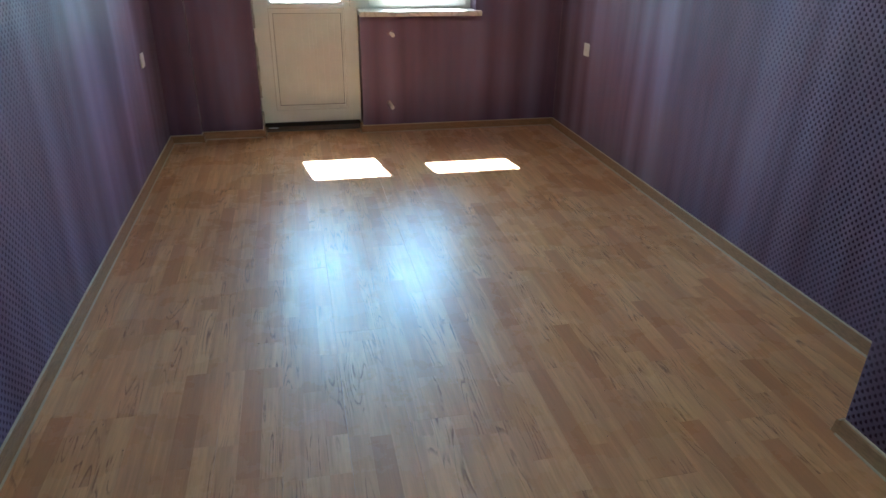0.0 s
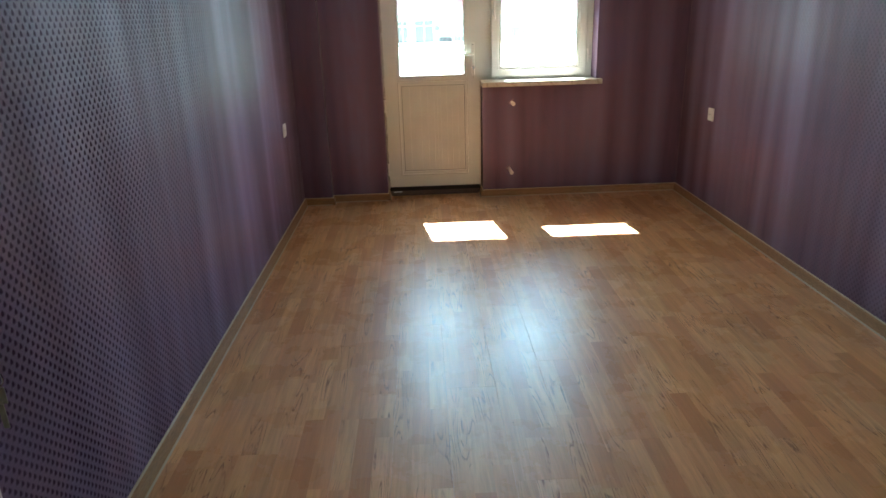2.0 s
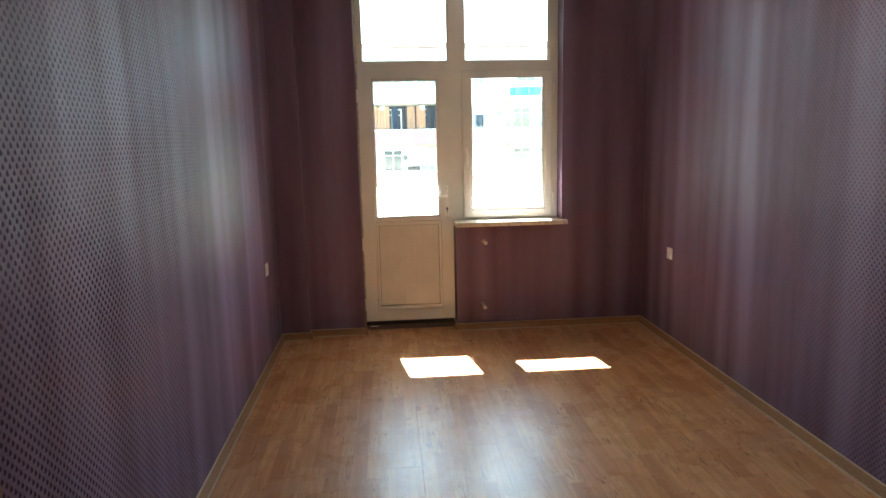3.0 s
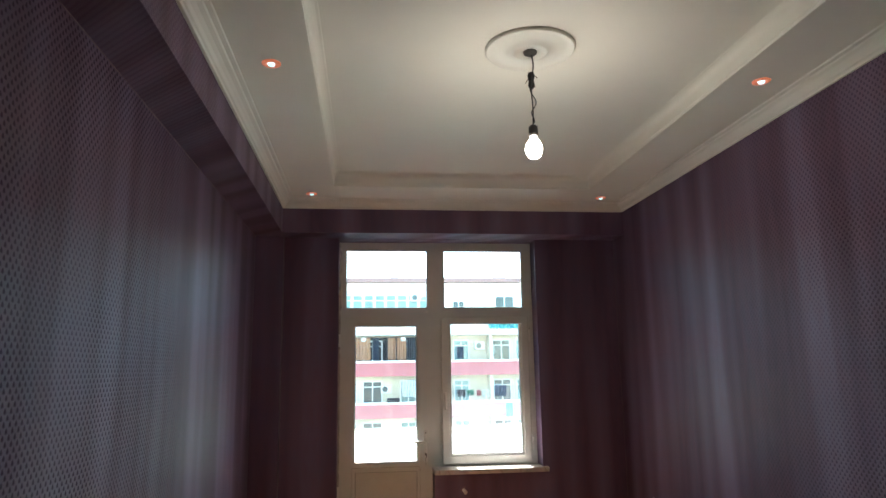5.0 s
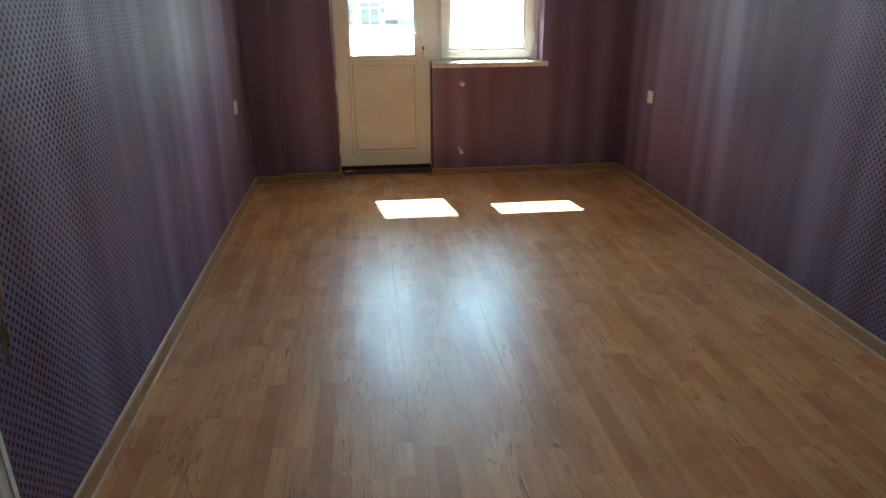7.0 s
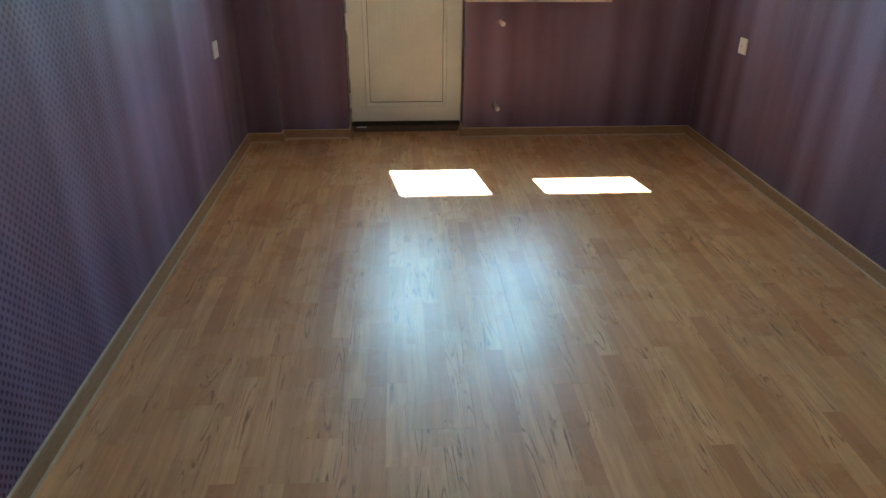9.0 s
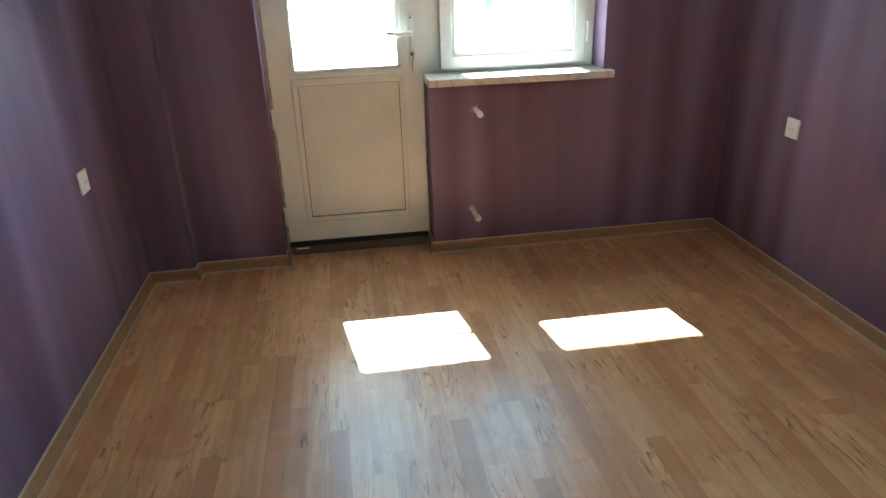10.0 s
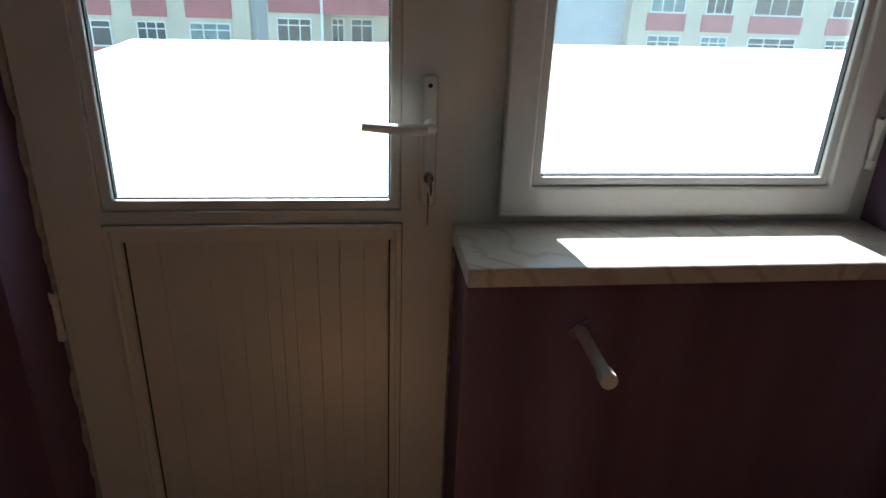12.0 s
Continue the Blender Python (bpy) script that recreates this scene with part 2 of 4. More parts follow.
def laminate():
    """Printed oak laminate: every strip its own tone, with stretched grain and darker flames."""
    m, nt, b = nodes_of("oak_laminate")
    g = nt.nodes.new("ShaderNodeNewGeometry")
    rnd = g.outputs["Random Per Island"]
    info = nt.nodes.new("ShaderNodeObjectInfo")
    off = nt.nodes.new("ShaderNodeCombineXYZ")
    nt.links.new(math_node(nt, "MULTIPLY", rnd, 37.0), off.inputs[0])
    nt.links.new(math_node(nt, "MULTIPLY", rnd, 91.0), off.inputs[1])
    nt.links.new(math_node(nt, "MULTIPLY", info.outputs["Random"], 13.0), off.inputs[2])
    v = nt.nodes.new("ShaderNodeVectorMath")
    v.operation = "ADD"
    nt.links.new(g.outputs["Position"], v.inputs[0])
    nt.links.new(off.outputs[0], v.inputs[1])

    def scaled(sx, sy):
        q = nt.nodes.new("ShaderNodeMapping")
        q.inputs["Scale"].default_value = (sx, sy, 1)
        nt.links.new(v.outputs[0], q.inputs[0])
        return q.outputs[0]

    def pick(k):
        return math_node(nt, "FRACT", math_node(nt, "MULTIPLY", rnd, k))

    tone = mixc(nt, ramp(nt, rnd, (0.0, 0.0), (0.25, 0.5), (1.0, 1.0)), (0.44, 0.184, 0.069), (0.70, 0.390, 0.182))
    tone = mixc(nt, math_node(nt, "MULTIPLY", pick(7.3), 0.45), tone, (0.60, 0.262, 0.105))
    long = noise_tex(nt, scaled(1.0, 0.06), 38.0, 3, 0.6)
    tone = mixc(nt, ramp(nt, long, (0.35, 0.5), (0.62, 0.0)), tone, (0.35, 0.165, 0.066))
    grain = noise_tex(nt, scaled(1.0, 0.05), 190.0, 3, 0.65)
    tone = mixc(nt, ramp(nt, grain, (0.35, 0.16), (0.55, 0.0)), tone, (0.26, 0.115, 0.045))
    # flames: contour lines of a soft, stretched hill
    hill = noise_tex(nt, scaled(1.0, 0.085), 20.0, 1.0, 0.5)
    line = math_node(nt, "FRACT", math_node(nt, "MULTIPLY", hill, 11.0))
    flame = math_node(nt, "MULTIPLY", ramp(nt, line, (0.0, 1.0), (0.26, 0.0), (0.90, 0.0), (1.0, 1.0)), ramp(nt, noise_tex(nt, scaled(1.0, 0.22), 110.0, 2), (0.36, 0.15), (0.52, 1.0)))
    patchy = ramp(nt, noise_tex(nt, scaled(1.0, 0.3), 11.0, 1), (0.47, 0.0), (0.58, 1.0))
    some = ramp(nt, pick(3.7), (0.38, 0.0), (0.50, 1.0))
    flame = math_node(nt, "MULTIPLY", math_node(nt, "MULTIPLY", flame, patchy), some)
    tone = mixc(nt, flame, tone, (0.23, 0.098, 0.040))
    nt.links.new(tone, b.inputs["Base Color"])
    p = coords(nt)
    smear = noise_tex(nt, p, 3.2, 5, 0.65)
    scuff = noise_tex(nt, p, 22.0, 4, 0.6)
    r = math_node(nt, "MULTIPLY_ADD", ramp(nt, smear, (0.35, 0.0), (0.68, 1.0)), 0.08, FLOOR_ROUGH)
    nt.links.new(math_node(nt, "MULTIPLY_ADD", scuff, 0.12, r), b.inputs["Roughness"])
    b.inputs["Specular IOR Level"].default_value = FLOOR_SPEC
    b.inputs["Coat Weight"].default_value = 0.34
    nt.links.new(math_node(nt, "MULTIPLY_ADD", ramp(nt, smear, (0.35, 0.0), (0.68, 1.0)), 0.06, 0.25), b.inputs["Coat Roughness"])
    bump(nt, b, math_node(nt, "MULTIPLY_ADD", grain, 0.5, math_node(nt, "MULTIPLY", long, 0.5)), 0.05, 0.0008)
    return m


def wood_trim(name, color, rough=0.4):
    m, nt, b = nodes_of(name)
    g = noise_tex(nt, coords(nt, (1, 1, 6)), 30.0, 3)
    c = mixc(nt, ramp(nt, g, (0.35, 0.0), (0.65, 1.0)), tuple(v * 0.78 for v in color), color)
    nt.links.new(c, b.inputs["Base Color"])
    b.inputs["Roughness"].default_value = rough
    return m


def clear_glass(name, dusty):
    """Clear glass with a thin film of dust that scatters the sun."""
    m, nt, b = nodes_of(name)
    nt.nodes.remove(b)
    out = nt.nodes["Material Output"]
    t, gl, mx, fr = N(nt, "BsdfTransparent"), N(nt, "BsdfGlossy", Roughness=0.0), N(nt, "MixShader"), N(nt, "Fresnel", IOR=1.5)
    t.inputs[0].default_value = (0.86, 0.94, 0.87, 1)
    nt.links.new(fr.outputs[0], mx.inputs[0])
    nt.links.new(t.outputs[0], mx.inputs[1])
    nt.links.new(gl.outputs[0], mx.inputs[2])
    dust, both = N(nt, "BsdfTranslucent", Color=(0.85, 0.87, 0.85, 1)), N(nt, "MixShader")
    film = ramp(nt, noise_tex(nt, coords(nt), 3.0, 3), (0.3, 0.5), (0.75, 1.0))
    nt.links.new(math_node(nt, "MULTIPLY", film, dusty), both.inputs[0])
    nt.links.new(mx.outputs[0], both.inputs[1])
    nt.links.new(dust.outputs[0], both.inputs[2])
    nt.links.new(both.outputs[0], out.inputs[0])
    return m


def glow(name, color, strength):
    m, nt, b = nodes_of(name)
    b.inputs["Base Color"].default_value = (*color, 1)
    b.inputs["Emission Color"].default_value = (*color, 1)
    b.inputs["Emission Strength"].default_value = strength
    return m


def marble():
    m, nt, b = nodes_of("veined_marble")
    p = coords(nt, (1, 1, 1))
    w = N(nt, "TexWave", Scale=6.0, Distortion=11.0, Detail=4.0)
    w.bands_direction = "DIAGONAL"
    nt.links.new(p, w.inputs["Vector"])
    c = mixc(nt, ramp(nt, w.outputs["Fac"], (0.0, 0.8), (0.25, 0.0)), (0.62, 0.56, 0.50), (0.44, 0.36, 0.29))
    c = mixc(nt, ramp(nt, noise_tex(nt, p, 14.0), (0.4, 0.0), (0.7, 0.6)), c, (0.48, 0.43, 0.37))
    nt.links.new(c, b.inputs["Base Color"])
    b.inputs["Roughness"].default_value = 0.28
    return m


def frosted():
    """Milky sheet that lets the sun glow through it."""
    m, nt, b = nodes_of("milky_sheet")
    nt.nodes.remove(b)
    out = nt.nodes["Material Output"]
    d, t, mx = N(nt, "BsdfDiffuse"), N(nt, "BsdfTranslucent"), N(nt, "MixShader", Fac=0.93)
    c = mixc(nt, ramp(nt, noise_tex(nt, coords(nt), 1.6), (0.4, 0.0), (0.7, 1.0)), (0.93, 0.93, 0.90), (0.88, 0.88, 0.81))
    nt.links.new(c, d.inputs[0])
    nt.links.new(c, t.inputs[0])
    nt.links.new(d.outputs[0], mx.inputs[1])
    nt.links.new(t.outputs[0], mx.inputs[2])
    nt.links.new(mx.outputs[0], out.inputs[0])
    return m


PAPER = wallpaper()
PAPER_PLAIN = wallpaper("faint_mauve_wallpaper", 0.05)
LAMINATE = laminate()
TRIM = wood_trim("oak_skirting", (0.34, 0.185, 0.078), 0.58)
LIP = plain("pale_plastic_lip", (0.50, 0.385, 0.26), 0.42, var=0.1, scale=12)
SEAM = plain("bare_paper_seam", (0.34, 0.25, 0.27), 0.8, var=0.4, scale=25)
BROWN_LINE = plain("brown_outline", (0.34, 0.26, 0.19), 0.8, var=0.4, scale=40)
TORN = plain("torn_paper_back", (0.42, 0.28, 0.33), 0.85, var=0.45, scale=60, bumps=0.2)
THRESHOLD = wood_trim("dark_brown_threshold", (0.13, 0.078, 0.052), 0.6)
PLASTER = plain("white_ceiling_paint", (0.88, 0.85, 0.77), 0.75, var=0.04, scale=1.5, bumps=0.08)
MOULD = plain("white_moulding_paint", (0.84, 0.82, 0.75), 0.55, var=0.04, scale=3.0)
PVC = plain("cream_plastic_profile", (0.74, 0.74, 0.68), 0.34, var=0.07, scale=4.0, bumps=0.02)
PVC_PANEL = plain("cream_plastic_slats", (0.70, 0.69, 0.62), 0.32, var=0.09, scale=5.0, fine=60, bumps=0.03)
RUBBER = plain("black_rubber_seal", (0.03, 0.03, 0.03), 0.6)
RAW = plain("rough_plaster_edge", (0.58, 0.53, 0.47), 0.9, var=0.35, scale=30, bumps=0.5)
MARBLE = marble()
GLASS = clear_glass("window_glass", 0.012)
DUSTY_GLASS = clear_glass("dusty_window_glass", 0.032)
FROST = frosted()
WHITE_PLASTIC = plain("white_switch_plastic", (0.82, 0.80, 0.74), 0.3, var=0.03)
PIPE = plain("white_plastic_pipe", (0.72, 0.66, 0.60), 0.45, var=0.12, scale=20)
DARK_CUP = plain("grey_plastic_cup", (0.16, 0.16, 0.15), 0.5)
DARK = plain("black_plastic", (0.02, 0.018, 0.016), 0.45)
CHROME = plain("chromed_metal", (0.46, 0.47, 0.46), 0.22, metal=1.0, var=0.1)
BRASS = plain("worn_key_metal", (0.34, 0.30, 0.22), 0.35, metal=1.0, var=0.3, scale=60)
DOOR_PAINT = plain("white_door_paint", (0.78, 0.77, 0.72), 0.4, var=0.05)
# faint emission paints the orange reflection on the spotlight rims
RIM_GLOW = glow("orange_rim_reflection", (0.85, 0.26, 0.13), 0.035)
BULB = glow("lit_bulb_glass", (1.0, 0.90, 0.74), 6.0)
# the lens glow also carries the teal glints of its facets
SPOT = glow("lit_lamp_lens", (0.55, 0.95, 1.0), 0.16)
HALL = plain("hall_wall_and_panel_shade", (0.34, 0.31, 0.28), 0.8)
BARE = plain("brown_wire_sheath", (0.16, 0.07, 0.05), 0.5)
RENDER = plain("beige_facade_render", (0.66, 0.57, 0.46), 0.9, var=0.15, scale=0.6, fine=9, bumps=0)
RED = plain("maroon_facade_paint", (0.46, 0.15, 0.16), 0.85, var=0.15, scale=0.8, fine=9, bumps=0)
GREY = plain("grey_facade_render", (0.52, 0.54, 0.58), 0.9, var=0.1, scale=0.7, fine=9, bumps=0)
PALE = plain("pale_facade_paint", (0.84, 0.83, 0.82), 0.85, var=0.08, scale=0.6, fine=9, bumps=0)
WHITE_OUT = plain("white_window_profile", (0.75, 0.76, 0.77), 0.5, bumps=0)
DARK_GLASS = plain("dark_window_glass", (0.06, 0.075, 0.085), 0.08, var=0.4, scale=1.2, bumps=0)
TEAL_GLASS = plain("tinted_window_glass", (0.20, 0.32, 0.33), 0.12, var=0.4, scale=1.2, bumps=0)
CONCRETE = plain("grey_concrete", (0.38, 0.36, 0.33), 0.9, var=0.2, scale=1.0)
GROUND = plain("pale_bounce_yard", (0.26, 0.25, 0.23), 0.9, var=0.3, scale=0.2, fine=3, bumps=0)
ROOF = plain("roof_sheet", (0.34, 0.20, 0.19), 0.8, bumps=0)

# ---- the room ----
XL, XR, YN, YS = -1.417, 1.453, 5.0, 0.02       # inner faces
ZB, ZC, ZT = 2.642, 2.888, 2.984                # beam soffit, ceiling margin, tray
OX0, OX1, OZ = -0.787, 0.789, 2.64            # opening to the balcony
BX, BYF = -1.198, 4.760                       # faces of the beams
PX, PY = 1.035, 1.382                         # corner of the pier
DX0, DX1, DZ = -1.16, -0.22, 2.06             # opening to the hall


def structure(name, bm, material, label=""):
    return tagged(part(name, bm, material, None, label), kind="structure")


structure("wall_north", boxes((XL - 0.3, OX0, YN, YN + 0.3, -0.2, 3.3), (OX1, XR + 0.3, YN, YN + 0.3, -0.2, 3.3), (OX0, OX1, YN, YN + 0.3, OZ, 3.3),
                              (-0.05, OX1, YN, YN + 0.3, -0.2, 0.8345), (OX0, -0.05, YN + 0.12, YN + 0.3, -0.2, -0.009)), PAPER_PLAIN, "mauve papered wall round the balcony door and window")
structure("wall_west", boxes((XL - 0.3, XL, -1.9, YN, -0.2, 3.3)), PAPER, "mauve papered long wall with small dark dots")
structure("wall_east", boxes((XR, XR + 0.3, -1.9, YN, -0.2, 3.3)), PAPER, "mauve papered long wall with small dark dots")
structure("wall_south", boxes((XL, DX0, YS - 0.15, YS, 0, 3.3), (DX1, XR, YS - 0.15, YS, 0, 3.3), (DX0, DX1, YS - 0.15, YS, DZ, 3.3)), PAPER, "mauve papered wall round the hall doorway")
structure("pilaster", boxes((XL, -1.208, 4.932, YN, 0, ZB)), PAPER_PLAIN, "mauve papered shallow pilaster in the corner")
structure("pier", boxes((PX, XR, YS, PY, 0, ZC + 0.01)), PAPER, "mauve papered projecting pier beside the doorway")
structure("ceiling_beam", boxes((XL, BX, YS, YN, ZB, 3.2)), PAPER_PLAIN, "mauve papered beam along the long wall")
structure("ceiling_beam", boxes((BX, XR, BYF, YN, ZB, 3.2)), PAPER_PLAIN, "mauve papered beam above the window")
structure("hall_wall", boxes((XL, XR, -1.95, -1.9, 0, 3.3)), HALL)
structure("hall_ceiling", boxes((XL, XR, -1.9, YS - 0.15, 2.75, 2.8)), PLASTER)
structure("roof_slab", boxes((XL - 0.3, XR + 0.3, -1.95, YN + 0.3, 3.3, 3.5)), CONCRETE)
structure("floor_slab", boxes((XL, XR, -1.9, YN, -0.2, -0.008), (OX0, -0.05, YN, YN + 0.12, -0.2, -0.008)), CONCRETE)
structure("hall_floor", boxes((XL, XR, -1.9, YS - 0.15, -0.008, 0.0)), TRIM)


def cove_ceiling():
    """The white ceiling: a flat margin, a raised fillet, a hollow cove and the raised middle."""
    bm = bmesh.new()
    x0, x1, y0, y1 = BX, XR, YS, BYF
    loops = [(x0, x1, y0, y1, ZC)]
    tx0, tx1, ty0, ty1 = -0.80, 1.04, 0.45, 4.335
    steps = [(0.0, 0.0), (0.0, 0.014), (0.004, 0.016), (0.004, 0.060)]
    for k in range(6):
        a = math.pi / 2 * k / 5
        steps.append((0.004 + 0.036 * (1 - math.cos(a)), 0.060 + 0.034 * math.sin(a)))
    steps += [(0.042, ZT - ZC)]
    for i, h in steps:
        loops.append((tx0 + i, tx1 - i, ty0 + i, ty1 - i, ZC + h))
    rows = [[bm.verts.new(p) for p in ((a, c, z), (b, c, z), (b, d, z), (a, d, z))] for a, b, c, d, z in loops]
    for p, q in zip(rows, rows[1:]):
        for k in range(4):
            bm.faces.new((p[k], p[(k + 1) % 4], q[(k + 1) % 4], q[k]))
    bm.faces.new(rows[-1])
    top = [bm.verts.new((x, y, 3.2)) for x, y in ((x0, y0), (x1, y0), (x1, y1), (x0, y1))]
    for k in range(4):
        bm.faces.new((rows[0][k], rows[0][(k + 1) % 4], top[(k + 1) % 4], top[k]))
    bm.faces.new(top)
    return bm


structure("ceiling", cove_ceiling(), PLASTER, "white plaster tray ceiling with a raised middle")

CORNICE = [(o, z + ZC - 2.8795) for o, z in ((0, 2.816), (0.012, 2.816), (0.014, 2.829), (0.022, 2.834), (0.030, 2.846), (0.045, 2.857), (0.062, 2.863), (0.066, 2.871), (0.085, 2.873), (0.088, 2.879), (0, 2.879))]
for a, b, s in (((BX, YS), (BX, BYF), (1, 0)), ((XR, PY), (XR, BYF), (-1, 0)), ((BX, BYF), (XR, BYF), (0, -1)),
                ((BX, YS), (PX, YS), (0, 1)), ((PX, YS), (PX, PY), (-1, 0)), ((PX, PY), (XR, PY), (0, 1))):
    structure("cornice", extrude_profile(CORNICE, a, b, s), MOULD, "white moulded cornice")

SKIRT = [(0, 0.0), (0.0205, 0.0), (0.0205, 0.008), (0.0180, 0.014), (0.0160, 0.026), (0.0150, 0.040), (0.0120, 0.048), (0.007, 0.0515), (0, 0.0515)]
FOOT_LIP = [(0.0208, 0.0), (0.0250, 0.0005), (0.0238, 0.004), (0.0208, 0.0075)]
TOP_LIP = [(0, 0.0518), (0.0065, 0.0518), (0.0055, 0.0548), (0.002, 0.0562), (0, 0.0562)]
RUNS = [((XL, YS), (XL, 2.40), (1, 0)), ((XL, 2.402), (XL, 4.932), (1, 0)), ((XL, 4.932), (-1.208, 4.932), (0, -1)), ((-1.208, 4.914), (-1.208, YN), (1, 0)),
        ((-1.208, YN), (OX0, YN), (0, -1)), ((OX0, 4.982), (OX0, 5.12), (1, 0)), ((-0.05, 4.982), (-0.05, 5.12), (-1, 0)), ((-0.068, YN), (XR, YN), (0, -1)),
        ((XR, PY), (XR, 2.42), (-1, 0)), ((XR, 2.422), (XR, YN), (-1, 0)), ((PX - 0.018, PY), (XR, PY), (0, 1)), ((PX, YS), (PX, PY), (-1, 0)),
        ((XL, YS), (DX0 - 0.07, YS), (0, 1)), ((DX1 + 0.07, YS), (PX, YS), (0, 1))]
for a, b, s in RUNS:
    run = structure("baseboard", extrude_profile(SKIRT, a, b, s), TRIM, "oak coloured plastic skirting with pale lips")
    part("top_lip", extrude_profile(TOP_LIP, a, b, s), LIP, run, "pale soft lip")
    part("foot_lip", extrude_profile(FOOT_LIP, a, b, s), LIP, run, "pale soft lip")



def seam(a, b, u, width=0.0026):
    """A torn edge of paper along a corner: a thin strip of uneven width from a to b, widening along u."""
    bm = bmesh.new()
    a, b, u = Vector(a), Vector(b), Vector(u)
    rng = random.Random(round(100 * (a.x + 3 * a.y + b.z)))
    n = max(4, int((b - a).length / 0.05))
    prev = None
    lift = u.cross(b - a).normalized() * 0.0012
    for k in range(n + 1):
        p = a + (b - a) * k / n
        w = width * rng.uniform(0.15, 1.3)
        q = [bm.verts.new(p + u * 0.0005), bm.verts.new(p + u * w), bm.verts.new(p + u * w + lift), bm.verts.new(p + u * 0.0005 + lift)]
        if prev:
            for m in range(4):
                bm.faces.new((prev[m], prev[(m + 1) % 4], q[(m + 1) % 4], q[m]))
        prev = q
    return bm


for a, b, u in (((XL, YS, ZB - 0.001), (XL, 4.93, ZB - 0.001), (0, 0, -1)), ((XL, 4.9315, 0.06), (XL, 4.9315, ZB), (0, -1, 0)), ((-1.2085, 4.932, 0.06), (-1.2085, 4.932, ZB), (-1, 0, 0)),
                ((-1.2075, YN, 0.06), (-1.2075, YN, ZB), (1, 0, 0)), ((XR, YN - 0.001, 0.06), (XR, YN - 0.001, ZB), (0, -1, 0)), ((-0.049, YN, 0.06), (-0.049, YN, 0.83), (1, 0, 0))):
    structure("trim", seam(a, b, u, 0.006 if a[2] > 1 else 0.0026), SEAM, "pale torn edge of wallpaper in a corner")


# ---- balcony door and window ----
def profile_ring(name, x0, x1, z0, z1, w, y0, y1, parent, material, label="", wb=None, r=0.004):
    return part(name, ring(x0, x1, z0, z1, w, y0, y1, r, wb), material, parent, label)


FY = 5.157   # room face of the fixed frame
window = empty("window_1", "cream plastic window beside the balcony door with a pane above each", "window", kind="structure", at=(0, FY, 0))
window.location = (0, 0, 0)
part("window_frame", boxes((OX0, -0.739, FY, FY + 0.06, 0.0, OZ), (0.719, OX1, FY, FY + 0.06, 0.829, OZ), (-0.739, 0.719, FY, FY + 0.06, 2.583, OZ),
                           (-0.071, 0.051, FY, FY + 0.06, 2.098, 2.583), (-0.739, 0.719, FY, FY + 0.06, 2.008, 2.098), (-0.090, 0.045, FY, FY + 0.06, 0.829, 2.008),
                           (0.045, 0.719, FY, FY + 0.06, 0.829, 0.92), (-0.090, -0.05, FY, FY + 0.06, 0.09, 0.829), (-0.739, -0.05, FY, FY + 0.06, 0.0, 0.09)), PVC, window)
for a, b in ((-0.739, -0.071), (0.051, 0.719)):
    profile_ring("glazing_bead", a, b, 2.098, 2.583, 0.012, FY + 0.012, FY + 0.03, window, PVC, r=0.003)
    p = part("pane", boxes((a + 0.006, b - 0.006, FY + 0.031, FY + 0.037, 2.104, 2.577)), GLASS, window, "clear glass pane above the transom")
    p.visible_shadow = False
part("latch_button", lathe([(0, 0), (0.011, 0.0), (0.013, -0.004), (0.010, -0.010), (0, -0.011)], 16), WHITE_PLASTIC, window, "small round white button").matrix_basis = pose(-0.085, FY - 0.0005, 2.075, -90, 0, 0)

sash = empty("window_sash", "closed pale plastic casement sash beside the door", "window sash")
profile_ring("sash_frame", 0.028, 0.744, 0.884, 2.030, 0.060, FY - 0.022, FY - 0.001, sash, PVC, r=0.005)
profile_ring("glazing_bead", 0.088, 0.684, 0.944, 1.990, 0.017, FY - 0.014, FY + 0.004, sash, PVC, r=0.003)
profile_ring("rubber_seal", 0.1045, 0.6675, 0.9605, 1.9735, 0.003, FY - 0.004, FY + 0.008, sash, RUBBER, r=0)
p = part("pane", boxes((0.092, 0.680, FY + 0.0085, FY + 0.0145, 0.948, 1.986)), DUSTY_GLASS, sash, "dusty glass pane")
p.visible_shadow = False
part("sash_handle", rbox(0.046, 0.064, FY - 0.052, FY - 0.036, 1.30, 1.42, 0.005), WHITE_PLASTIC, sash, "white window handle turned down")
part("handle_rose", rbox(0.044, 0.066, FY - 0.036, FY - 0.0225, 1.375, 1.435, 0.004), WHITE_PLASTIC, sash)
def barrel_hinge(x, y, z, owner):
    """A small plastic hinge: a barrel between two wider knuckles, with its leaf behind."""
    h = part("hinge", tube([(x, y, z - 0.030), (x, y, z + 0.030)], 0.0065, 10), WHITE_PLASTIC, owner, "white barrel hinge")
    for a, b in ((-0.048, -0.0305), (0.0305, 0.048)):
        part("knuckle", tube([(x, y, z + a), (x, y, z + b)], 0.0082, 10), WHITE_PLASTIC, h)
    part("pin", tube([(x, y, z + 0.0483), (x, y, z + 0.053)], 0.003, 8), CHROME, h)


for z in (1.03, 1.88):
    barrel_hinge(0.7525, FY - 0.024, z, sash)

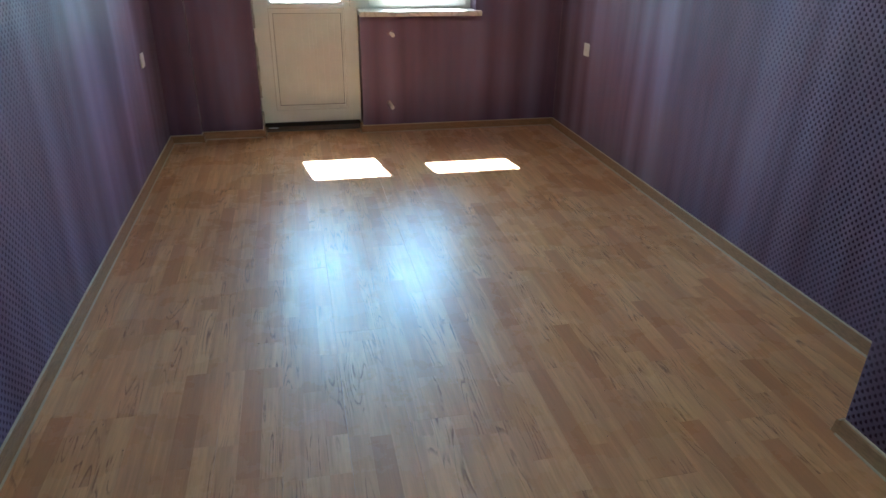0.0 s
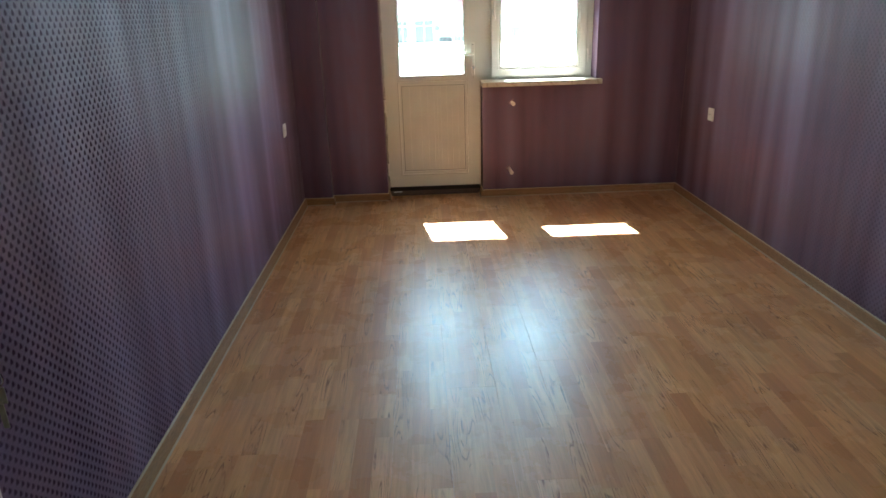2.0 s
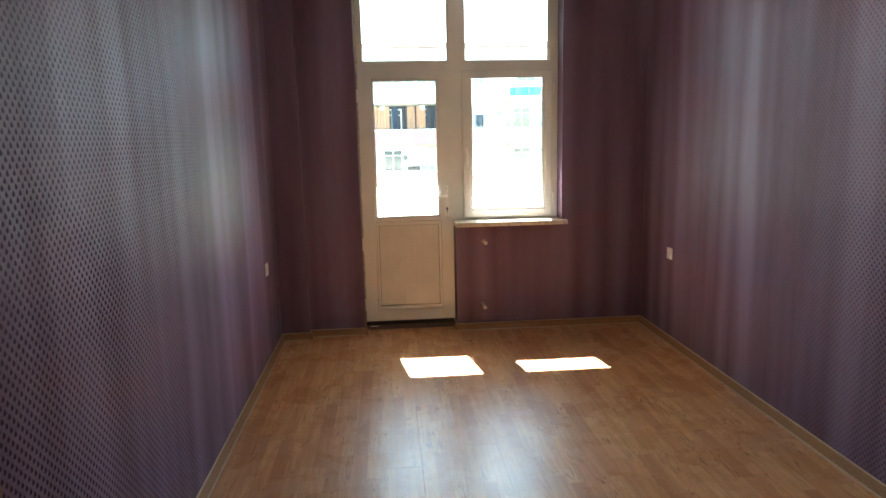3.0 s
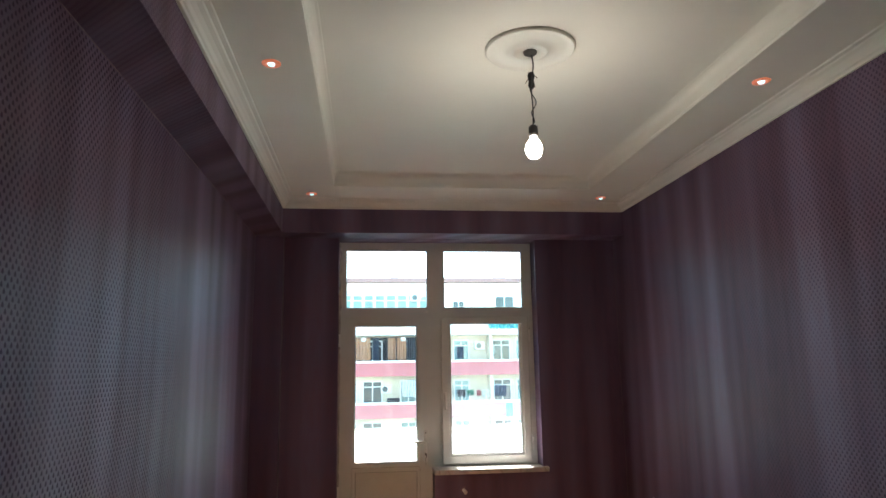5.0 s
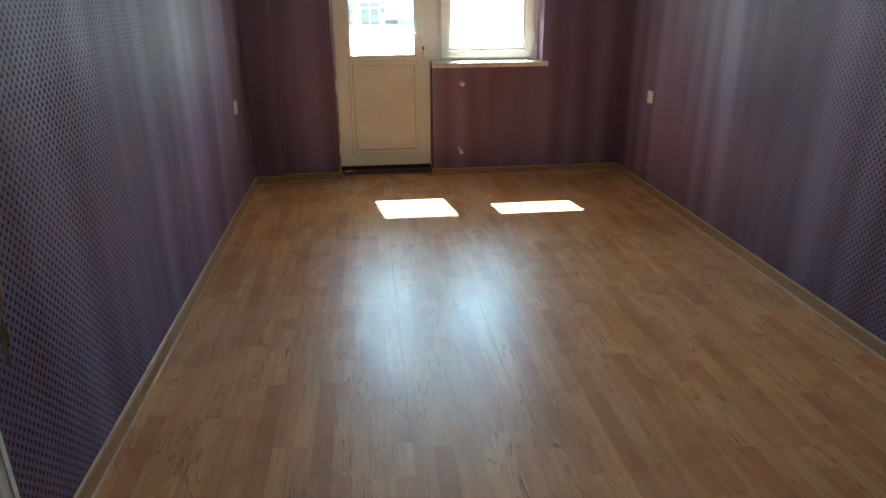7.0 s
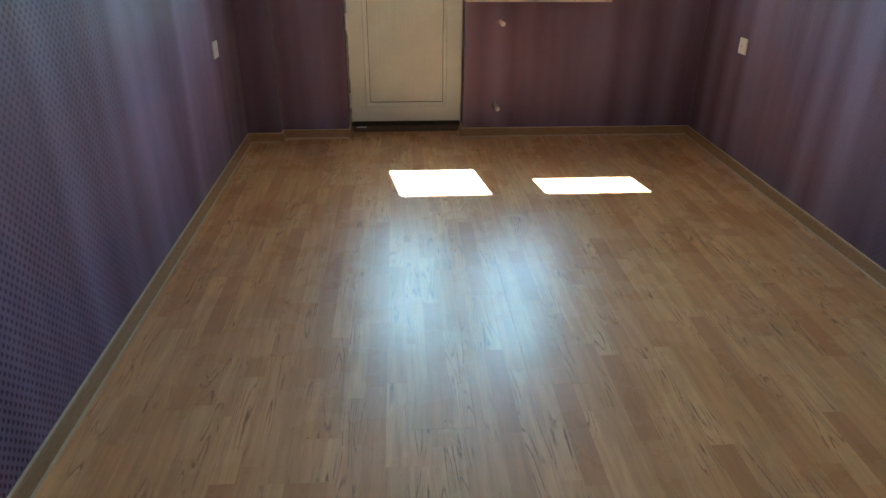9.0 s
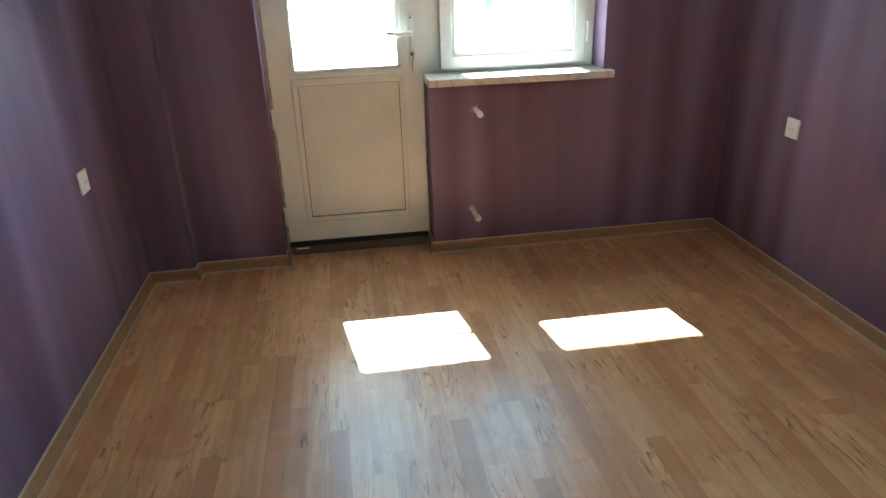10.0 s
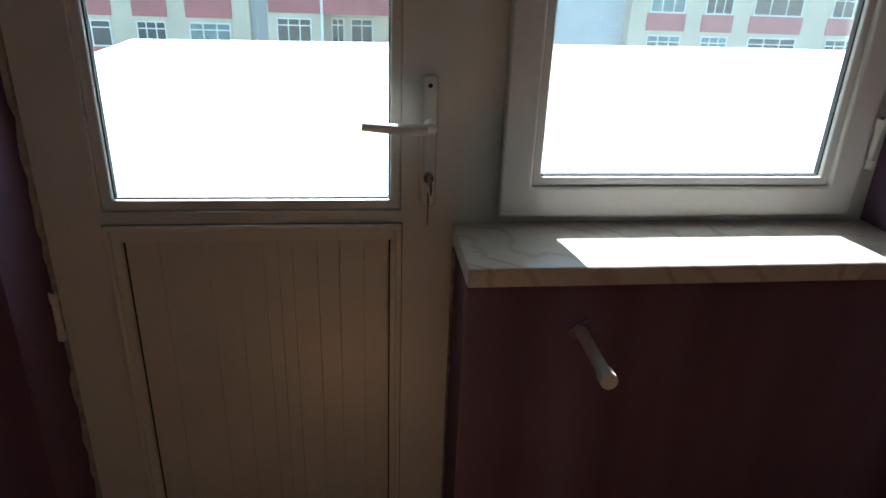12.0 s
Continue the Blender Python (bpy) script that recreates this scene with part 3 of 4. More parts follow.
door = empty("balcony_door", "closed cream plastic balcony door with glass above a slatted panel", "door")
LX0, LX1, LZ0, LZ1, LY = -0.773, -0.056, 0.066, 2.027, FY - 0.022
part("leaf_frame", boxes((LX0, -0.675, LY, LY + 0.021, LZ0, LZ1), (-0.154, LX1, LY, LY + 0.021, LZ0, LZ1), (-0.675, -0.154, LY, LY + 0.021, LZ0, 0.160),
                         (-0.675, -0.154, LY, LY + 0.021, 0.873, 0.899), (-0.675, -0.154, LY, LY + 0.021, 1.976, LZ1)), PVC, door)
profile_ring("glazing_bead", -0.675, -0.154, 0.899, 1.976, 0.020, LY + 0.006, LY + 0.024, door, PVC, r=0.004)
profile_ring("rubber_seal", -0.6555, -0.1735, 0.9185, 1.9565, 0.003, LY + 0.014, LY + 0.026, door, RUBBER, r=0)
p = part("pane", boxes((-0.681, -0.150, LY + 0.0265, LY + 0.0325, 0.903, 1.974)), GLASS, door, "clear glass pane")
p.visible_shadow = False
profile_ring("panel_moulding", -0.677, -0.152, 0.158, 0.875, 0.011, LY - 0.008, LY + 0.014, door, PVC, r=0.0035)
part("panel_moulding", boxes((-0.6658, -0.6503, LY - 0.002, LY + 0.014, 0.1693, 0.8637), (-0.1727, -0.1632, LY - 0.002, LY + 0.014, 0.1693, 0.8637), (-0.6503, -0.1727, LY - 0.002, LY + 0.014, 0.1693, 0.1897), (-0.6503, -0.1727, LY - 0.002, LY + 0.014, 0.8433, 0.8637)), PVC, door)
profile_ring("rubber_seal", -0.6502, -0.1728, 0.1898, 0.8432, 0.0028, LY + 0.0085, LY + 0.013, door, DARK, r=0)
profile_ring("dirt_line", -0.6785, -0.1505, 0.1565, 0.8765, 0.0013, LY - 0.0012, LY + 0.010, door, BROWN_LINE, "thin brown line round the moulding", r=0)
panel = part("panel", boxes((-0.6745, -0.1545, LY + 0.0172, LY + 0.028, 0.1605, 0.8725)), PVC_PANEL, door)
a = -0.6485
for wide in (0.058, 0.084, 0.052, 0.048, 0.026, 0.026, 0.046, 0.040, 0.046, 0.046):
    part("slat", rbox(a + 0.0001, a + wide - 0.0001, LY + 0.0105, LY + 0.0165, 0.1917, 0.8413, 0.0011), PVC_PANEL, panel)
    a += wide
handle = part("handle_plate", rbox(-0.121, -0.093, LY - 0.010, LY - 0.0005, 0.910, 1.145, 0.009, 3), WHITE_PLASTIC, door, "long white handle plate")
part("lever", tube([(-0.107, LY - 0.008, 1.062), (-0.107, LY - 0.045, 1.062), (-0.115, LY - 0.052, 1.062), (-0.159, LY - 0.052, 1.062), (-0.224, LY - 0.050, 1.067)], [0.010, 0.010, 0.010, 0.009, 0.008], 12), WHITE_PLASTIC, handle, "white lever handle")
part("lock_cylinder", tube([(-0.107, LY - 0.0105, 0.968), (-0.107, LY - 0.024, 0.968)], 0.009, 14), CHROME, handle)
part("screw", tube([(-0.107, LY - 0.0105, 1.128), (-0.107, LY - 0.012, 1.128)], 0.004, 10), DARK, handle)


def door_key(parent, at, size=1.0):
    """A key in the lock, with a ring and a second key hanging from it."""
    x, y, z = at
    k = part("key", tube([(x, y, z), (x, y - 0.014 * size, z)], [0.0022, 0.0022], 8), BRASS, parent, "key standing in the lock")
    part("key_bow", lathe([(0, -0.0012), (0.011 * size, -0.0012), (0.012 * size, 0), (0.011 * size, 0.0012), (0, 0.0012)], 14), BRASS, k).matrix_basis = pose(x, y - 0.024 * size, z, 0, 90, 0)
    r = 0.013 * size
    part("key_ring", tube([(x + 0.0025, y - 0.028 * size + 0.8 * r * math.cos(a), z - 0.012 * size + r * math.sin(a)) for a in [2 * math.pi * i / 16 for i in range(17)]], 0.0012, 6, False), CHROME, k)
    hang = part("hanging_key", rbox(x - 0.0035, x - 0.001, y - 0.040 * size, y - 0.020 * size, z - 0.045 * size, z - 0.022 * size, 0.001), BRASS, k)
    part("key_blade", rbox(x - 0.0033, x - 0.0012, y - 0.034 * size, y - 0.027 * size, z - 0.080 * size, z - 0.0455 * size, 0.0008), BRASS, k)


door_key(handle, (-0.107, LY - 0.012, 0.968))
for z in (0.21, 0.70, 1.85):
    barrel_hinge(-0.779, LY - 0.008, z, door)
# solid black strip paints the shade in the gap below the leaf
structure("door_threshold", boxes((OX0, -0.058, FY - 0.004, FY - 0.0005, 0.0, 0.064)), DARK, "black strip for the shaded gap under the balcony door")
structure("door_threshold", extrude_profile([(0.0, 0.0), (0.030, 0.0), (0.030, 0.004), (0.027, 0.010), (0.012, 0.022), (0.0, 0.030)], (OX0 + 0.004, FY - 0.0045), (-0.060, FY - 0.0045), (0, -1)), THRESHOLD,
          "dark brown sloping strip along the foot of the balcony door")
structure("trim", tube([(OX0 + 0.012 + 0.0235 * k, FY - 0.039 + 0.0008 * math.sin(k * 1.3), 0.0022) for k in range(30)], 0.0022, 6), DARK, "thin dark joint line along the threshold strip")
structure("trim", rbox(OX0 + 0.04, OX0 + 0.105, FY - 0.024, FY - 0.017, 0.022, 0.028, 0.001), PALE, "pale plaster crumb on the threshold strip")


def ragged_edge(x, z0, z1, side):
    """A torn, uneven plaster edge beside the frame."""
    bm = bmesh.new()
    rng = random.Random(int(100 * (x + 5)))
    z, rows = z0, []
    while z < z1:
        w = 0.006 + 0.015 * rng.random()
        rows.append((z, w, 0.006 + 0.012 * rng.random()))
        z += 0.008 + 0.035 * rng.random()
    vs = [[bm.verts.new((x, FY - 0.0005, z)), bm.verts.new((x + side * w, FY - 0.0005, z)), bm.verts.new((x + side * w * 0.6, FY - d, z)), bm.verts.new((x, FY - d * 1.4, z))] for z, w, d in rows]
    for a, b in zip(vs, vs[1:]):
        for k in range(4):
            bm.faces.new((a[k], a[(k + 1) % 4], b[(k + 1) % 4], b[k]))
    bm.faces.new(vs[0]), bm.faces.new(vs[-1][::-1])
    return bm


structure("trim", ragged_edge(OX0, 0.05, 2.64, 1), RAW, "rough plaster filling beside the door frame")
structure("trim", ragged_edge(-0.05, 0.05, 0.83, -1), RAW, "rough plaster filling beside the door frame")


def sill():
    bm = bmesh.new()
    pts = [(-0.056, 4.943), (0.824, 4.943), (0.824, 4.9995), (OX1 - 0.0005, 4.9995), (OX1 - 0.0005, FY - 0.0005), (-0.056, FY - 0.0005)]
    lo = [bm.verts.new((x, y, 0.8350)) for x, y in pts]
    hi = [bm.verts.new((x, y, 0.869)) for x, y in pts]
    bm.faces.new(lo[::-1]), bm.faces.new(hi)
    for k in range(6):
        bm.faces.new((lo[k], lo[(k + 1) % 6], hi[(k + 1) % 6], hi[k]))
    bmesh.ops.bevel(bm, geom=bm.edges[:], offset=0.002, segments=1, affect="EDGES")
    return bm


structure("window_sill", sill(), MARBLE, "veined brownish marble window sill")

# ---- pipe stubs, sockets ----
def torn_patch(seed):
    """A ragged star of lifted paper, a millimetre proud of the wall."""
    bm = bmesh.new()
    rng = random.Random(seed)
    rim = []
    for k in range(18):
        a, r = 2 * math.pi * k / 18, rng.uniform(0.015, 0.021) + (0.012 * rng.random() if k % 3 == 0 else 0.0)
        rim.append((r * math.cos(a) - 0.004, r * math.sin(a)))
    back = [bm.verts.new((x, -0.0006, z)) for x, z in rim]
    face = [bm.verts.new((x * 0.93, -0.0022 - 0.002 * rng.random(), z * 0.93)) for x, z in rim]
    hub = bm.verts.new((0, -0.0012, 0))
    for k in range(18):
        j = (k + 1) % 18
        bm.faces.new((back[k], back[j], face[j], face[k]))
        bm.faces.new((face[k], face[j], hub))
    bm.faces.new(back[::-1])
    return bm


for root, tip in (((0.167, 5.0, 0.715), (0.156, 4.822, 0.727)), ((0.148, 5.0, 0.219), (0.152, 4.862, 0.213))):
    st = empty("pipe_stub", "short white plastic heating pipe stub sticking out of the mauve wall", "pipe", "radiator pipe stubs", at=root)
    r, d = Vector(root), Vector(tip) - Vector(root)
    part("pipe", tube([(0, -0.001, 0), d * 0.5, d * 0.93], [0.0115, 0.0115, 0.0115], 16), PIPE, st)
    part("cap", tube([d * 0.85, d * 0.86, d * 0.99, d], [0.0125, 0.0145, 0.0145, 0.012], 16), PIPE, st, "slightly thicker pale cap")
    part("torn_patch", torn_patch(int(root[2] * 100)), TORN, st, "pale torn edge of wallpaper round the pipe")


def socket(at, side):
    e = empty("wall_socket", "white double-hole wall socket plate on the mauve wall", "socket", "wall sockets", at=at)
    part("plate", rbox(*sorted((side * 0.0005, side * 0.009)), -0.041, 0.041, -0.042, 0.042, 0.003), WHITE_PLASTIC, e)
    part("insert", rbox(*sorted((side * 0.0095, side * 0.012)), -0.027, 0.027, -0.027, 0.027, 0.001), WHITE_PLASTIC, e)
    for y in (-0.0095, 0.0095):
        part("pin_hole", tube([(side * 0.0121, y, 0), (side * 0.0126, y, 0)], 0.0028, 10), DARK, e)
    return e


socket((XL, 4.430, 0.659), 1)
socket((XR, 4.475, 0.659), -1)

# ---- ceiling rose, bulb, spotlights ----
RX, RY = 0.1275, 2.41
rose = empty("ceiling_rose", "round white moulded plaster ceiling rose", "ceiling rose", at=(RX, RY, ZT))
part("disc", lathe([(0, -0.001), (0.195, -0.001), (0.195, -0.010), (0.190, -0.016), (0.184, -0.014), (0.178, -0.008), (0.150, -0.007), (0.120, -0.009), (0.085, -0.012), (0.078, -0.020), (0.066, -0.022), (0.058, -0.016), (0.03, -0.014), (0, -0.014)], 56), MOULD, rose, smooth=True)
part("hook_cup", lathe([(0, -0.0145), (0.030, -0.0145), (0.028, -0.024), (0.016, -0.032), (0, -0.033)], 24), DARK_CUP, rose, "grey cup over the hook", smooth=True)
pendant = empty("pendant_bulb", "lit bare bulb on a twisted black wire", "lamp", at=(RX, RY, ZT))
wire = [(0.012 * math.sin(9 * k / 20) * (1 - k / 20), 0.008 * math.cos(7 * k / 20) - 0.008, -0.014 - 0.345 * k / 20) for k in range(21)]
part("wire", tube(wire, 0.0028, 8), DARK, pendant)
part("second_wire", tube([(0.004 + 0.016 * math.sin(12 * k / 20 + 1) * math.sin(math.pi * k / 20), 0.010 * math.cos(10 * k / 20), -0.12 - 0.22 * k / 20) for k in range(21)], 0.0022, 8), DARK, pendant, "loose twisted grey wire")
part("tape_knot", lathe([(0, -0.11), (0.012, -0.112), (0.016, -0.125), (0.011, -0.15), (0.015, -0.17), (0.008, -0.185), (0, -0.187)], 12), DARK, pendant, "lump of black tape on the wire")
for k, (a, r) in enumerate(((0.3, 0.030), (2.2, 0.034), (4.0, 0.026), (5.2, 0.022))):
    z = -0.125 - 0.018 * k
    part("wire_end", tube([(0, 0, z), (0.5 * r * math.cos(a), 0.5 * r * math.sin(a), z + 0.008), (r * math.cos(a), r * math.sin(a), z - 0.006)], 0.0018, 6), BARE, pendant, "short bent end of brown wire")
BZ = -0.356
part("lamp_holder", lathe([(0, BZ + 0.01), (0.010, BZ + 0.008), (0.019, BZ), (0.021, BZ - 0.035), (0.018, BZ - 0.042), (0, BZ - 0.042)], 20), DARK, pendant, "black bulb holder", smooth=True)
bulb = part("bulb", lathe([(0.013, BZ - 0.043), (0.016, BZ - 0.054), (0.025, BZ - 0.066), (0.033, BZ - 0.082), (0.0358, BZ - 0.098), (0.034, BZ - 0.114), (0.027, BZ - 0.128), (0.015, BZ - 0.137), (0, BZ - 0.140)], 28), BULB, pendant, "glowing white bulb", smooth=True)
bulb.visible_shadow = False
lamp = new("bulb_light", bpy.data.lights.new("bulb_light", "POINT"))
lamp.location = (RX, RY, ZT + BZ - 0.097)
lamp.data.energy, lamp.data.color, lamp.data.shadow_soft_size = BULB_W, (1.0, 0.74, 0.46), 0.03
tagged(lamp, kind="structure")

for x in (-0.970, 1.205):
    for y in (4.55, 2.44, 0.33):
        if x > 1 and y < 1:
            continue
        e = empty("ceiling_spotlight", "small round recessed spotlight with an orange rim in the white ceiling", "spotlight", "ceiling spotlights", at=(x, y, ZC))
        part("rim", lathe([(0.0165, -0.0005), (0.040, -0.0005), (0.039, -0.005), (0.026, -0.008), (0.0165, -0.003)], 28), RIM_GLOW, e, smooth=True)
        part("lens", lathe([(0, -0.003), (0.016, -0.003), (0.014, -0.010), (0.008, -0.013), (0, -0.014)], 12), SPOT, e, "faintly lit faceted glass lens", smooth=True)

# ---- the door to the hall, standing open ----
structure("door_frame", boxes((DX0, DX0 + 0.03, YS - 0.15, YS, 0, DZ), (DX1 - 0.03, DX1, YS - 0.15, YS, 0, DZ), (DX0 + 0.03, DX1 - 0.03, YS - 0.15, YS, DZ - 0.03, DZ),
                              (DX0 - 0.065, DX0, YS, YS + 0.012, 0, DZ + 0.065), (DX1, DX1 + 0.065, YS, YS + 0.012, 0, DZ + 0.065), (DX0, DX1, YS, YS + 0.012, DZ, DZ + 0.065)), DOOR_PAINT, "white painted door frame")
leaf = empty("hall_door", "white panelled interior door standing open with a chrome handle and keys", "door")
LW = 0.80
leaf.matrix_basis = pose(DX0 + 0.035, YS + 0.014, 0.012, 0, 0, LEAF_TURN)
part("leaf", boxes((0, LW, 0, 0.038, 0, 1.99)), DOOR_PAINT, leaf)
# the upper ring's brown paints the shading of the panel's recess
for z0, z1 in ((0.10, 0.745), (0.835, 1.88)):
    part("panel_moulding", ring(0.075, LW - 0.036, z0, z1, 0.020, -0.009, -0.0005, 0.004) if z0 < 0.5 else ring(0.085, LW - 0.045, 0.752, z1, 0.009, -0.004, -0.0005, 0.001), DOOR_PAINT if z0 < 0.5 else HALL, leaf, "" if z0 < 0.5 else "thin brown ring for the recess shade round the upper panel")
part("edge_strip", boxes((LW - 0.012, LW + 0.0005, -0.002, 0.040, 0, 1.99)), DOOR_PAINT, leaf)
hp = part("handle_plate", rbox(LW - 0.044, LW - 0.006, -0.011, -0.0025, 0.856, 1.095, 0.003), CHROME, leaf, "worn chromed handle plate")
lever = part("lever", tube([(LW - 0.026, -0.0115, 0.980), (LW - 0.026, -0.052, 0.980)], [0.010, 0.0085], 14), CHROME, hp, "chromed lever handle with a thick grip")
part("grip", lathe([(0, -0.036), (0.012, -0.035), (0.014, -0.030), (0.0135, 0.008), (0.0125, 0.013), (0, 0.015)], 20), CHROME, lever, "thick worn chromed grip hanging down").matrix_basis = pose(LW - 0.026, -0.060, 0.974, 6, 8, 0)
part("lock_cylinder", tube([(LW - 0.026, -0.0115, 0.935), (LW - 0.026, -0.026, 0.935)], 0.009, 14), CHROME, hp)
door_key(hp, (LW - 0.026, -0.024, 0.935), 1.1)

# ---- balcony ----
BY = 6.25
# floor out of view, made pale to reflect more light into the room
structure("balcony_floor", boxes((-3.5, 3.5, 5.3, BY + 0.12, -0.25, -0.05)), PALE, "unseen balcony floor, pale to bounce light indoors")
structure("balcony_ceiling", boxes((-3.5, 3.5, 5.3, 3.992 + 0.853 * 2.98, 2.98, 3.14)), CONCRETE, "grey underside of the balcony above")


def railing():
    e = empty("balcony_screen", "milky white translucent sheet railing lit by the sun", "railing")
    bm = bmesh.new()
    pts = [(-3.5, 0.995), (-1.05, 1.022), (-0.93, 1.066), (1.0, 1.086), (3.5, 1.086)]
    top = [bm.verts.new((x, BY, z)) for x, z in pts]
    low = [bm.verts.new((x, BY, -0.05)) for x, z in pts]
    for k in range(len(pts) - 1):
        bm.faces.new((low[k], low[k + 1], top[k + 1], top[k]))
    part("sheet", bm, FROST, e)
    part("bottom_rail", boxes((-3.5, 3.5, BY + 0.004, BY + 0.03, -0.05, -0.01)), WHITE_PLASTIC, e)
    return e


railing()

# ---- block of flats across the yard ----
FX, STOREY = 48.0, 2.91
BASE, TOP = -12.6, 7.73
L0, L1 = -2.45, 12.0                      # stretch with open loggias
flats = empty("apartment_building", "long beige block of flats with maroon balcony bands", "building")
part("wall", boxes((-60, -6.9, FX, FX + 11, BASE, TOP), (-6.9, L0, FX + 1.3, FX + 11, BASE, TOP), (L0, L1, FX + 1.4, FX + 11, BASE, TOP),
                   (L1, 17.3, FX + 1.3, FX + 11, BASE, TOP), (17.3, 60, FX, FX + 11, BASE, TOP)), RENDER, flats)
part("recess_wall", boxes((-6.895, -5.85, FX + 0.9, FX + 1.296, BASE, TOP - 0.02)), GREY, flats, "grey recessed stair bay")
part("recess_wall", boxes((12.15, 17.295, FX + 1.0, FX + 1.296, BASE, TOP - 0.02)), GREY, flats, "grey recessed stair bay")
part("bay", boxes((-5.845, L0 - 0.16, FX + 0.1, FX + 1.296, BASE, TOP - 0.02)), RENDER, flats)
part("column", boxes((L0 - 0.155, L0 - 0.005, FX - 0.1, FX + 1.3, BASE, TOP - 0.02)), PALE, flats)
part("roof", boxes((-60.3, 60.3, FX - 0.5, FX + 11.3, TOP, TOP + 0.30)), ROOF, flats, "reddish roof edge")
for x, w, h in ((1.48, 0.55, 0.30), (9.3, 0.9, 0.30), (12.2, 1.4, 0.75), (-9, 0.8, 0.4), (21, 0.8, 0.4)):
    part("chimney", boxes((x - w / 2, x + w / 2, FX + 0.2, FX + 0.8, TOP + 0.301, TOP + 0.3 + h), (x - w * 0.25, x + w * 0.25, FX + 0.3, FX + 0.7, TOP + 0.301 + h, TOP + 0.42 + h)), GREY, flats)
rng = random.Random(4)


def flat_window(x0, x1, z0, z1, y, glass, bars, transom=True):
    w = part("window", boxes((x0, x1, y - 0.03, y - 0.004, z0, z1)), glass, flats)
    bm = bmesh.new()
    t = 0.07
    rows = [(x0 - 0.02, x0 + t, z0 - 0.02, z1 + 0.02), (x1 - t, x1 + 0.02, z0 - 0.02, z1 + 0.02), (x0 + t, x1 - t, z0 - 0.02, z0 + t), (x0 + t, x1 - t, z1 - t, z1 + 0.02)]
    if transom:
        rows.append((x0 + t, x1 - t, z1 - 0.45, z1 - 0.38))
    for a, b, c, d in rows:
        box(bm, a, b, y - 0.07, y - 0.031, c, d)
    for i in range(1, bars):
        x = x0 + (x1 - x0) * i / bars
        box(bm, x - t / 2, x + t / 2, y - 0.075, y - 0.032, z0 + t, z1 - t)
    part("window_frame", bm, WHITE_OUT, w)
    return w


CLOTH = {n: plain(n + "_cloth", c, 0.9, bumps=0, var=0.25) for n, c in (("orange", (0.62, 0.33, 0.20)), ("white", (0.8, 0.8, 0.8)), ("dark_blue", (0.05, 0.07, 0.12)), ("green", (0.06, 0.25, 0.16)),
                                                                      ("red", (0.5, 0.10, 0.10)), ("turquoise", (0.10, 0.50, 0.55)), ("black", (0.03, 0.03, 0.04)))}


def cloth(x0, x1, z0, z1, y, colour, folds=5):
    """A hanging cloth with upright folds."""
    bm = bmesh.new()
    n = folds * 4
    top, low = [], []
    for k in range(n + 1):
        x = x0 + (x1 - x0) * k / n
        d = 0.05 * math.sin(2 * math.pi * k / 4)
        top.append(bm.verts.new((x, y + d * 0.4, z1)))
        low.append(bm.verts.new((x + 0.02 * math.sin(k), y + d, z0 + 0.05 * math.sin(k * 1.7))))
    for k in range(n):
        bm.faces.new((low[k], low[k + 1], top[k + 1], top[k]))
    bmesh.ops.solidify(bm, geom=bm.faces[:], thickness=0.01)
    return part("curtain" if z1 - z0 > 1 else "laundry", bm, CLOTH[colour], flats, colour.replace("_", " ") + " cloth hanging on a balcony")


def air_unit(x, z, y):
    a = part("air_conditioner", rbox(x - 0.38, x + 0.38, y - 0.3, y - 0.005, z, z + 0.55, 0.02, 1), WHITE_OUT, flats, "white outdoor air conditioner")
    part("fan_grille", tube([(x - 0.08, y - 0.301, z + 0.27), (x - 0.08, y - 0.312, z + 0.27)], 0.2, 16), DARK_GLASS, a)


